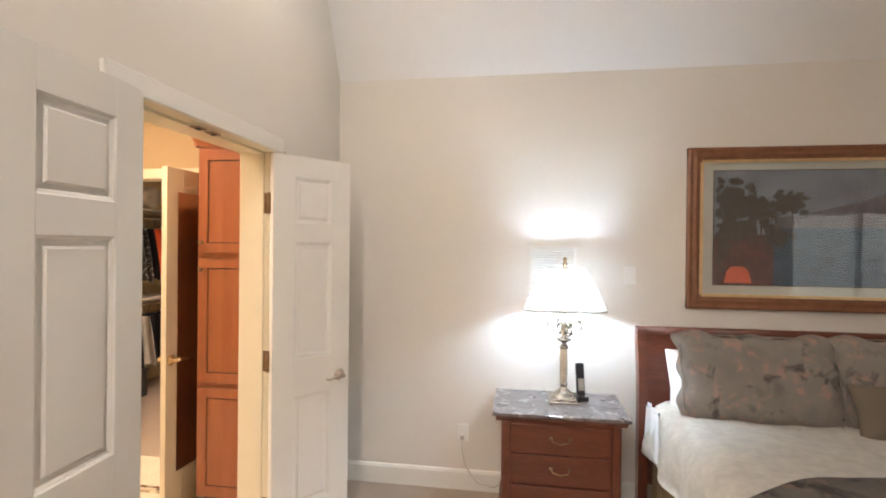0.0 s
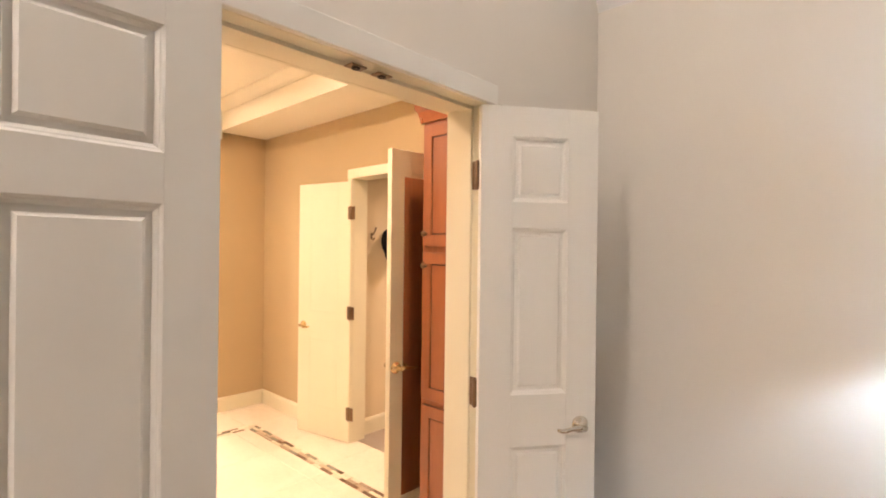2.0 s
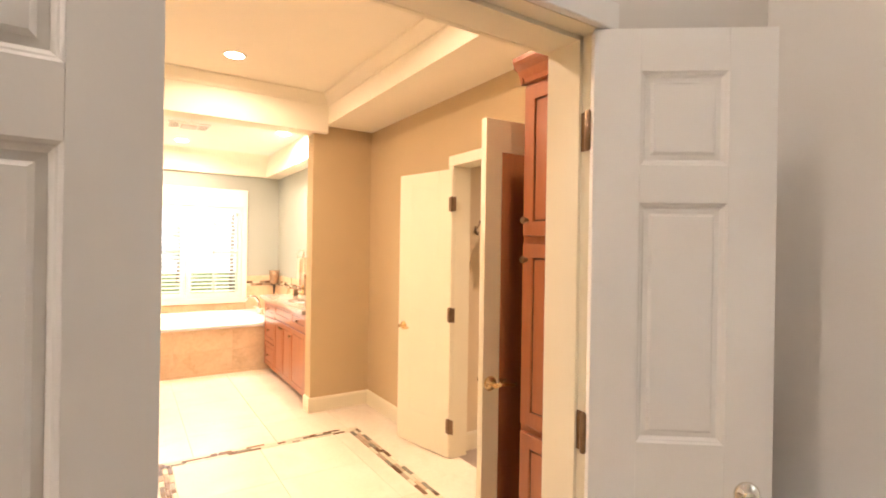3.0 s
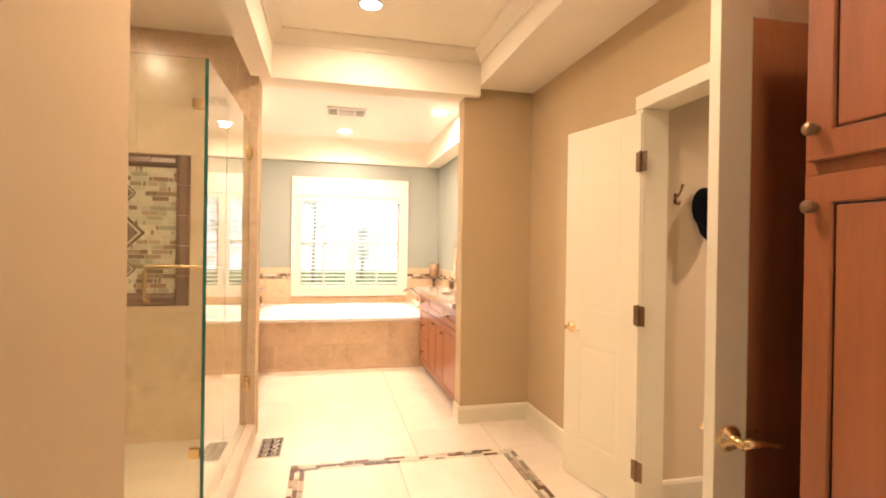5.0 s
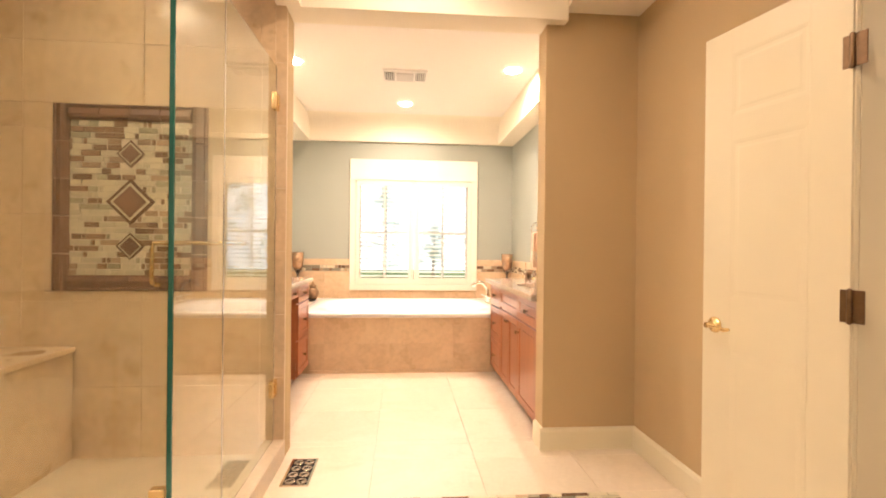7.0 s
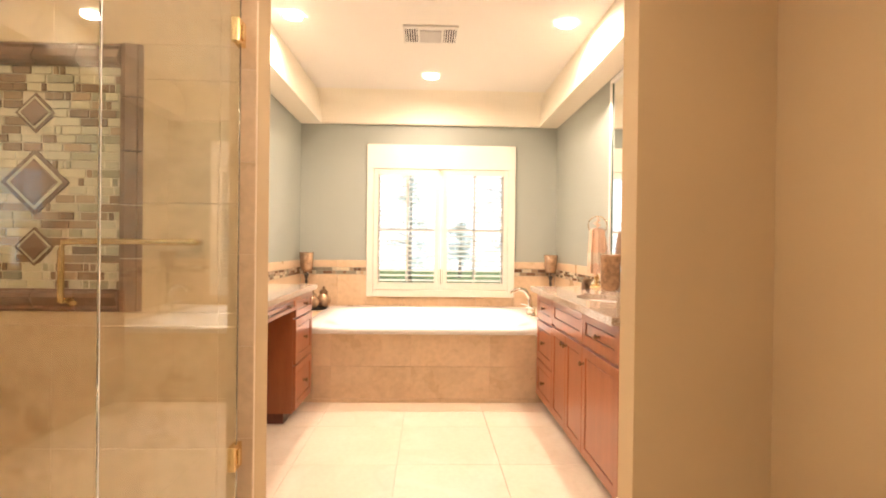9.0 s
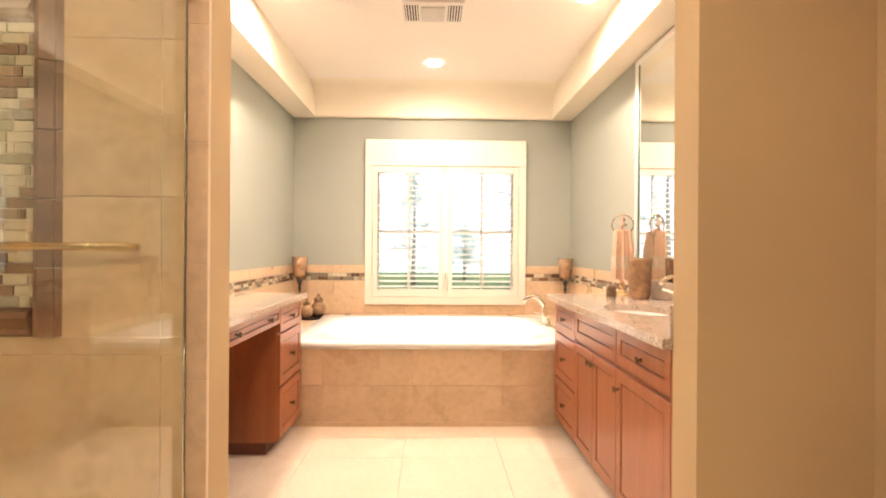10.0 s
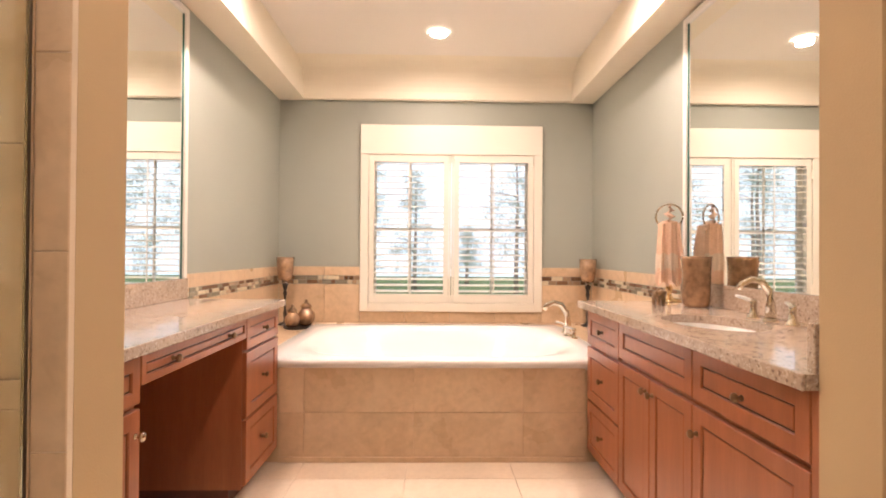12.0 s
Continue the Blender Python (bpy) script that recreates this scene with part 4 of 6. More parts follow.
# ---- ceiling lamps and vents ----
def can_light(x, y, z):
    c = thing("recessed_light", "white recessed ceiling light, switched on", "ceiling light", pose(x, y, z), "recessed ceiling lights")
    part("trim_ring", lathe([(0.062, 0.0), (0.078, 0.0), (0.080, -0.004), (0.072, -0.009), (0.062, -0.006)], 28, False), M["trim"], c)
    part("lens", lathe([(0.0, -0.0035), (0.03, -0.0035), (0.0625, -0.0025), (0.0625, 0.0)], 28, False), M["can_glow"], c, "glowing lamp lens")


for cx, cy, cz in CANS + [(bx, by, 3.68) for bx, by, _ in BED_CANS]:
    can_light(cx, cy, cz)


def ceiling_vent():
    v = thing("exhaust_vent", "white ceiling exhaust vent with slotted ends", "vent", pose(-5.83, 2.10, 2.80))
    part("frame", bevelled(boxes((-0.15, 0.15, -0.205, 0.205, -0.018, -0.001)), 0.005, 2), M["plate"], v)
    part("lens", bevelled(boxes((-0.10, 0.10, -0.08, 0.08, -0.030, -0.018)), 0.006, 2), M["cloth_white"], v, "pale square lens")
    for s in (-1, 1):
        # the frame is solid: a black sheet paints the shade between slats
        part("slot_backing", boxes((-0.11, 0.11, s * 0.145 - 0.045, s * 0.145 + 0.045, -0.0195, -0.0185)), M["cloth_black"], v, "black sheet painting the shade inside the slots")
        for i in range(5):
            y = s * 0.145 - 0.036 + i * 0.018
            part("slat", boxes((-0.112, 0.112, y - 0.0045, y + 0.0045, -0.026, -0.0197)), M["plate"], v)


ceiling_vent()


def floor_register():
    r = thing("floor_register", "dark iron scrollwork floor register", "vent", pose(-3.77, 1.575, 0.0))
    # no duct is built: a black sheet on the floor paints its shade
    part("well", boxes((-0.145, 0.145, -0.060, 0.060, -0.006, 0.0015)), M["cloth_black"], r, "black sheet painting the shade of the duct")
    part("border", boxes((-0.155, 0.155, -0.07, -0.058, 0, 0.006), (-0.155, 0.155, 0.058, 0.07, 0, 0.006), (-0.155, -0.143, -0.058, 0.058, 0, 0.006), (0.143, 0.155, -0.058, 0.058, 0, 0.006)), M["nickel"], r, "pewter rim")
    for i in range(4):
        for j in range(2):
            cx, cy = -0.108 + i * 0.072, -0.028 + j * 0.056
            pts = [(cx + 0.025 * math.cos(a / 10 * 2 * math.pi), cy + 0.022 * math.sin(a / 10 * 2 * math.pi), 0.004) for a in range(11)]
            part("scroll", tube(pts, 0.005, 6), M["silver"], r)
            part("scroll", tube([(cx - 0.025, cy, 0.004), (cx, cy + 0.01, 0.004), (cx + 0.025, cy, 0.004)], 0.004, 6), M["silver"], r)
            part("scroll", tube([(cx, cy - 0.024, 0.004), (cx + 0.008, cy, 0.004), (cx, cy + 0.024, 0.004)], 0.0035, 6), M["silver"], r)


floor_register()


# ---- counter things ----
def sink_faucet():
    f = thing("sink_faucet", "brushed nickel widespread faucet with porcelain levers", "faucet")
    bx, by, bz = -4.96, 3.385, 0.887
    part("spout", tube([(bx, by, bz), (bx, by, bz + 0.07), (bx, by - 0.008, bz + 0.12), (bx, by - 0.035, bz + 0.158), (bx, by - 0.075, bz + 0.165), (bx, by - 0.115, bz + 0.145), (bx, by - 0.125, bz + 0.125)], [0.021, 0.017, 0.015, 0.014, 0.013, 0.012, 0.013], 12), M["nickel"], f)
    part("spout_base", moved(lathe([(0, 0), (0.028, 0), (0.028, 0.008), (0.02, 0.016), (0, 0.018)], 18, False), pose(bx, by, bz)), M["nickel"], f)
    for s in (-1, 1):
        h = part("handle", moved(lathe([(0, 0), (0.026, 0), (0.025, 0.008), (0.015, 0.02), (0.011, 0.05), (0.014, 0.068), (0.009, 0.078), (0, 0.08)], 16, False), pose(bx + s * 0.11, by + 0.005, bz)), M["nickel"], f)
        part("lever", tube([(bx + s * 0.11, by + 0.005, bz + 0.07), (bx + s * 0.13, by - 0.02, bz + 0.082), (bx + s * 0.15, by - 0.045, bz + 0.09)], [0.007, 0.008, 0.006], 8), M["porcelain"], h, "white porcelain lever")


def drape(w, h, depth, folds, seed, gather=0.0):
    """A hanging cloth with folds; gather narrows its top."""
    bm = bmesh.new()
    nx, nz = 26, 14
    rng = random.Random(seed)
    ph = [rng.uniform(0, 6.28) for _ in range(4)]
    for side in (0, 1):
        grid = []
        for j in range(nz + 1):
            v = j / nz
            row = []
            for i in range(nx + 1):
                u = i / nx
                narrow = 1 - gather * (v ** 1.6)
                x = (u - 0.5) * w * narrow
                y = depth * (0.45 * math.sin(folds * u * 6.28 + ph[0] + v * 0.6) + 0.25 * math.sin(folds * 2.3 * u * 6.28 + ph[1]))
                y *= 0.6 + 0.4 * (1 - v)
                y += (0.5 - side) * (depth * 0.8 + 0.006) * math.sin(math.pi * min(1, max(0.02, u)))
                row.append(bm.verts.new((x, y, v * h + 0.012 * (1 - v) * math.sin(3 * u * 6.28 + ph[2]))))
            grid.append(row)
        for j in range(nz):
            for i in range(nx):
                q = (grid[j][i], grid[j][i + 1], grid[j + 1][i + 1], grid[j + 1][i])
                bm.faces.new(q if side else q[::-1])
    bmesh.ops.remove_doubles(bm, verts=bm.verts, dist=0.0015)
    for f in bm.faces:
        f.smooth = True
    return bm


def towel_stand():
    s = thing("towel_stand", "brass ring towel stand on the granite counter", "towel stand", pose(-5.78, 3.385, 0.887, 0, 0, 64))
    part("base", lathe([(0, 0), (0.065, 0), (0.066, 0.006), (0.05, 0.014), (0.02, 0.022), (0.012, 0.04), (0, 0.04)], 24, False), M["brass"], s)
    part("post", lathe([(0.010, 0.04), (0.020, 0.07), (0.009, 0.10), (0.018, 0.13), (0.008, 0.16), (0.007, 0.40), (0.0, 0.405)], 14, False), M["brass"], s)
    ring = [(0.068 * math.cos(2 * math.pi * i / 28), 0.0, 0.47 + 0.068 * math.sin(2 * math.pi * i / 28)) for i in range(29)]
    part("ring", tube(ring, 0.0055, 8), M["nickel"], s)
    t = thing("hand_towel", "peach hand towel gathered through a ring", "towel", pose(-5.78, 3.385, 0.887, 0, 0, 64))
    part("drop", moved(drape(0.142, 0.335, 0.034, 2.4, 3, 0.22), pose(0, -0.02, 0.095)), M["towel"], t)
    hem = drape(0.145, 0.335, 0.036, 2.4, 3, 0.22)
    bmesh.ops.delete(hem, geom=[v for v in hem.verts if not 0.065 < v.co.z < 0.185], context="VERTS")
    part("hem_band", moved(hem, pose(0, -0.02, 0.095) @ Matrix.Diagonal((1.01, 1.12, 1, 1))), M["lace"], t, "pale woven hem band")
    part("tail", moved(drape(0.125, 0.19, 0.045, 1.6, 5, 0.45), pose(0.012, 0.03, 0.235)), M["towel"], t)
    part("fold", tube([(-0.056, 0.0, 0.412), (-0.03, 0.002, 0.422), (0.0, 0.0, 0.426), (0.03, 0.003, 0.421), (0.054, 0.0, 0.410)], [0.016, 0.024, 0.026, 0.023, 0.015], 10), M["towel"], t)
    part("tie", tube([(0.0, -0.008, 0.525), (0.014, -0.012, 0.505), (-0.012, -0.014, 0.485), (0.016, -0.014, 0.465), (-0.004, -0.016, 0.442)], [0.010, 0.015, 0.018, 0.018, 0.012], 10), M["towel"], t, "twisted cloth tie")


def hurricane():
    v = thing("glass_vase", "amber mercury glass hurricane vase on the counter", "vase", pose(-5.50, 3.385, 0.8873))
    part("bowl", lathe([(0, 0), (0.052, 0), (0.060, 0.008), (0.066, 0.035), (0.067, 0.09), (0.066, 0.16), (0.071, 0.235), (0.073, 0.25), (0.069, 0.25), (0.062, 0.17), (0.062, 0.06), (0.054, 0.012), (0, 0.012)], 28, False), M["amber"], v)


def figurine():
    f = thing("elephant_figurine", "small dark bronze figurine on the counter", "figurine", pose(-5.60, 3.245, 0.8873))
    bm = bmesh.new()
    for c, r in (((0, 0, 0.045), 0.030), ((0.035, 0, 0.06), 0.020), ((-0.03, 0, 0.05), 0.022), ((0.05, 0, 0.045), 0.010), ((0.025, 0.018, 0.065), 0.013), ((0.025, -0.018, 0.065), 0.013), ((0.0, 0, 0.075), 0.012)):
        bmesh.ops.create_icosphere(bm, subdivisions=2, radius=r, matrix=Matrix.Translation(c))
    for dx in (-0.028, 0.022):
        for dy in (-0.014, 0.014):
            bmesh.ops.create_cone(bm, cap_ends=True, segments=10, radius1=0.009, radius2=0.011, depth=0.04, matrix=Matrix.Translation((dx, dy, 0.02)))
    part("body", bm, M["bronze"], f, smooth=True)


def sconce_candle(x, y, label):
    c = thing("candle_holder", label, "candle holder", pose(x, y, 0.527), "tub candle holders")
    part("stem", lathe([(0, 0), (0.055, 0), (0.055, 0.008), (0.02, 0.02), (0.010, 0.05), (0.016, 0.10), (0.009, 0.13), (0.009, 0.24), (0.018, 0.27), (0.010, 0.29), (0.022, 0.33), (0.03, 0.345), (0, 0.35)], 20, False), M["iron"], c, "dark iron stem")
    part("ball", lathe([(0, 0.345), (0.016, 0.35), (0.02, 0.362), (0.014, 0.376), (0, 0.378)], 14, False), M["silver"], c)
    part("glass_cup", lathe([(0, 0.378), (0.044, 0.38), (0.058, 0.40), (0.068, 0.47), (0.075, 0.575), (0.071, 0.575), (0.061, 0.45), (0.04, 0.40), (0, 0.39)], 24, False), M["amber"], c, "amber mercury glass cup")


def jar_group():
    prof = [(0, 0), (0.035, 0), (0.05, 0.015), (0.062, 0.05), (0.058, 0.085), (0.036, 0.11), (0.032, 0.12), (0.038, 0.125), (0.040, 0.132), (0.022, 0.15), (0.009, 0.156), (0.012, 0.168), (0.006, 0.18), (0, 0.18)]
    for x, y, s, lab in ((-7.10, 0.94, 1.0, "bronze mercury glass lidded jar on a dark tray"), (-7.22, 1.02, 1.18, "taller bronze mercury glass lidded jar on a dark tray")):
        j = thing("lidded_jar", lab, "jar", pose(x, y, 0.539), "tub jars")
        part("jar_body", lathe([(r * s, z * s) for r, z in prof[:8]], 22, False), M["amber"], j)
        part("lid", lathe([(r * s, z * s) for r, z in prof[7:]], 22, False), M["bronze"], j, "bronze lid with finial")
    t = thing("jar_tray", "dark oval tray on the tub deck", "tray", pose(-7.15, 0.97, 0.527))
    part("tray", moved(lathe([(0, 0), (0.13, 0), (0.15, 0.012), (0.147, 0.014), (0.125, 0.006), (0, 0.006)], 28, False), Matrix.Diagonal((1, 0.75, 1, 1))), M["iron"], t)


sink_faucet()
towel_stand()
hurricane()
figurine()
sconce_candle(-7.30, 0.82, "tall dark iron candle holder with an amber glass cup")
sconce_candle(-7.29, 3.41, "tall dark iron candle holder with an amber glass cup")
jar_group()


# ---- bedroom ----
def nightstand():
    n = thing("nightstand", "dark cherry nightstand with a grey marble top", "nightstand")
    x0, x1, y0, y1 = 0.575, 1.215, 3.0, 3.43
    part("body", bevelled(boxes((x0, x1, y0, y1, 0.09, 0.623)), 0.004, 2), M["wood_dark"], n)
    part("plinth", bevelled(boxes((x0 - 0.02, x1 + 0.02, y0 - 0.02, y1, 0.0, 0.09)), 0.006, 2), M["wood_dark"], n)
    prof = [(0, 0), (0.008, 0), (0.014, 0.012), (0.026, 0.02), (0.03, 0.03), (0, 0.03)]
    part("cornice", sweep(prof, (x0 - 0.03, y0, 0.623), (x1 + 0.03, y0, 0.623), (0, -1, 0)), M["wood_dark"], n)
    part("cornice_return", sweep(prof, (x0, y0, 0.623), (x0, y1, 0.623), (-1, 0, 0)), M["wood_dark"], n)
    part("marble_top", bevelled(boxes((x0 - 0.05, x1 + 0.045, y0 - 0.045, y1, 0.654, 0.675)), 0.005, 2), M["marble"], n, "polished grey marble top")
    for a in (x0 + 0.005, x1 - 0.045):
        part("corner_post", bevelled(boxes((a, a + 0.04, y0 - 0.012, y0, 0.09, 0.623)), 0.006, 2), M["wood_dark"], n)
    for z0, z1 in ((0.455, 0.608), (0.285, 0.445), (0.10, 0.275)):
        d = part("drawer", bevelled(boxes((x0 + 0.055, x1 - 0.055, y0 - 0.014, y0 + 0.002, z0, z1)), 0.004, 2), M["wood_dark"], n)
        cx, cz = (x0 + x1) / 2, (z0 + z1) / 2
        p = part("pull", tube([(cx - 0.05, y0 - 0.02, cz + 0.012), (cx - 0.04, y0 - 0.034, cz - 0.002), (cx, y0 - 0.038, cz - 0.012), (cx + 0.04, y0 - 0.034, cz - 0.002), (cx + 0.05, y0 - 0.02, cz + 0.012)], 0.0045, 8), M["bronze"], d, "aged bronze bail pull")
        for sx in (-0.05, 0.05):
            part("boss", moved(lathe([(0, 0), (0.011, 0), (0.008, 0.008), (0, 0.01)], 12, False), pose(cx + sx, y0 - 0.014, cz + 0.012, 90, 0, 0)), M["bronze"], p)


LX, LY = 0.93, 3.24


def table_lamp():
    l = thing("table_lamp", "silver and onyx table lamp, lit, with a white shade", "lamp", pose(LX, LY, 0.675))
    part("plinth", bevelled(boxes((-0.085, 0.085, -0.085, 0.085, 0, 0.016), (-0.07, 0.07, -0.07, 0.07, 0.016, 0.03)), 0.004, 2), M["silver"], l)
    part("foot", lathe([(0.066, 0.03), (0.062, 0.045), (0.04, 0.06), (0.022, 0.075), (0.018, 0.09), (0.024, 0.10), (0.018, 0.112), (0, 0.112)], 24, False), M["silver"], l)
    part("column", lathe([(0.016, 0.112), (0.020, 0.125), (0.019, 0.14), (0.021, 0.20), (0.0225, 0.27), (0.020, 0.31), (0, 0.31)], 20, False), M["onyx"], l, "cream onyx column")
    part("capital", lathe([(0.02, 0.31), (0.034, 0.318), (0.020, 0.33), (0.014, 0.345), (0.05, 0.362), (0.052, 0.37), (0.016, 0.38), (0.024, 0.40), (0.028, 0.425), (0.018, 0.445), (0.026, 0.46), (0.009, 0.475), (0.007, 0.60), (0, 0.60)], 20, False), M["silver"], l)
    for k in range(4):
        a = math.pi / 2 * k + 0.3
        c, s = math.cos(a), math.sin(a)
        pts = [(0.02, 0.405), (0.05, 0.392), (0.085, 0.40), (0.108, 0.425), (0.104, 0.455), (0.085, 0.466), (0.070, 0.452), (0.078, 0.436)]
        part("scroll_arm", tube([(r * c, r * s, z) for r, z in pts], 0.0075, 8), M["silver"], l)
        part("candle_cup", moved(lathe([(0, 0), (0.010, 0), (0.019, 0.012), (0.012, 0.018), (0.014, 0.04), (0, 0.042)], 12, False), pose(0.098 * c, 0.098 * s, 0.462)), M["silver"], l)
    part("finial", lathe([(0.004, 0.60), (0.012, 0.80), (0.018, 0.81), (0.008, 0.825), (0.014, 0.84), (0, 0.856)], 12, False), M["bronze"], l, "dark finial")
    bm = bmesh.new()
    rows = [(0.225, 0.15, 0.545), (0.215, 0.142, 0.57), (0.17, 0.11, 0.68), (0.13, 0.085, 0.752), (0.112, 0.075, 0.782)]
    rings = []
    for hx, hy, z in rows:
        cut = 0.28
        pts = [(hx, -hy * (1 - cut)), (hx, hy * (1 - cut)), (hx * (1 - cut), hy), (-hx * (1 - cut), hy), (-hx, hy * (1 - cut)), (-hx, -hy * (1 - cut)), (-hx * (1 - cut), -hy), (hx * (1 - cut), -hy)]
        rings.append([bm.verts.new((x, y, z)) for x, y in pts])
    for a, b in zip(rings, rings[1:]):
        for i in range(8):
            bm.faces.new((a[i], a[(i + 1) % 8], b[(i + 1) % 8], b[i]))
    sh = part("shade", bm, M["shade"], l, "white silk bell shade")
    for (hx, hy, z), r in ((rows[0], 0.007), (rows[1], 0.004), (rows[-1], 0.005)):
        cut = 0.28
        pts = [(hx, -hy * (1 - cut), z), (hx, hy * (1 - cut), z), (hx * (1 - cut), hy, z), (-hx * (1 - cut), hy, z), (-hx, hy * (1 - cut), z), (-hx, -hy * (1 - cut), z), (-hx * (1 - cut), -hy, z), (hx * (1 - cut), -hy, z), (hx, -hy * (1 - cut), z)]
        part("binding", tube(pts, r, 6), M["cord"], sh, "grey braid binding")
    part("bulb", moved(lathe([(0.012, -0.04), (0.015, -0.02), (0.03, 0.015), (0.032, 0.035), (0.02, 0.058), (0, 0.064)], 16, False), pose(0, 0, 0.60)), M["bulb"], l, "glowing bulb")


M["bulb"] = glow("bulb_glass", (0.86, 0.93, 1.0), 15)
nightstand()
table_lamp()
bl = bpy.data.lights.new("table_lamp_light", "POINT")
bl.energy, bl.color, bl.shadow_soft_size = 41 * LAMPS, (0.64, 0.82, 1.0), 0.05
new("table_lamp_light", bl).location = (LX, LY, 0.675 + 0.645)


def phone():
    p = thing("cordless_phone", "black and silver cordless phone in its charging cradle", "phone", pose(1.035, 3.27, 0.675, 0, 0, 12))
    part("cradle", bevelled(boxes((-0.035, 0.035, -0.04, 0.04, 0, 0.028)), 0.006, 2), M["black"], p)
    part("handset", moved(bevelled(boxes((-0.024, 0.024, -0.014, 0.014, 0.0, 0.19)), 0.007, 2), pose(0, 0.005, 0.026, -10, 0, 0)), M["black"], p)
    part("keypad", moved(boxes((-0.017, 0.017, -0.0165, -0.0145, 0.03, 0.10)), pose(0, 0.005, 0.026, -10, 0, 0)), M["silver"], p, "silver keypad")


phone()


def outlet():
    o = thing("wall_outlet", "white duplex outlet with a plugged-in cord", "outlet")
    part("plate", bevelled(boxes((0.274, 0.346, NY - 0.006, NY, 0.312, 0.424)), 0.003, 2), M["plate"], o)
    for z in (0.345, 0.392):
        part("socket", bevelled(boxes((0.295, 0.325, NY - 0.009, NY - 0.006, z - 0.015, z + 0.015)), 0.001, 1), M["plate"], o)
    part("plug", bevelled(boxes((0.297, 0.323, NY - 0.035, NY - 0.009, 0.33, 0.36)), 0.004, 2), M["cord"], o)
    part("cord", tube([(0.310, 3.415, 0.332), (0.314, 3.40, 0.28), (0.327, 3.40, 0.20), (0.367, 3.405, 0.12), (0.42, 3.40, 0.07), (0.52, 3.39, 0.055), (0.60, 3.40, 0.10)], 0.004, 6), M["cord"], o)
    s = thing("light_switch", "white decorator light switch on the wall", "switch")
    part("plate", bevelled(boxes((1.305, 1.38, NY - 0.006, NY, 1.36, 1.475)), 0.003, 2), M["plate"], s)
    part("rocker", bevelled(boxes((1.327, 1.358, NY - 0.010, NY - 0.006, 1.385, 1.45)), 0.001, 1), M["plate"], s)
    g = thing("wall_grille", "white louvred speaker grille on the wall behind the lamp", "grille")
    part("frame", boxes((0.727, 1.02, NY - 0.012, NY, 1.575, 1.593), (0.727, 1.02, NY - 0.012, NY, 1.328, 1.345), (0.727, 0.745, NY - 0.012, NY, 1.345, 1.575), (1.002, 1.02, NY - 0.012, NY, 1.345, 1.575)), M["plate"], g)
    for i in range(14):
        z = 1.353 + i * 0.0165
        part("slat", moved(boxes((0.745, 1.002, -0.001, 0.001, -0.007, 0.007)), Matrix.Translation((0, NY - 0.006, z)) @ pose(0, 0, 0, 35, 0, 0)), M["plate"], g)


outlet()


def blob(seed, cx, cz, rx, rz, y, n=26, rough=0.25):
    rng = random.Random(seed)
    bm = bmesh.new()
    vs = []
    for i in range(n):
        a = 2 * math.pi * i / n
        r = 1 + rng.uniform(-rough, rough)
        vs.append(bm.verts.new((cx + rx * r * math.cos(a), y, cz + rz * r * math.sin(a))))
    bm.faces.new(vs)
    return bm


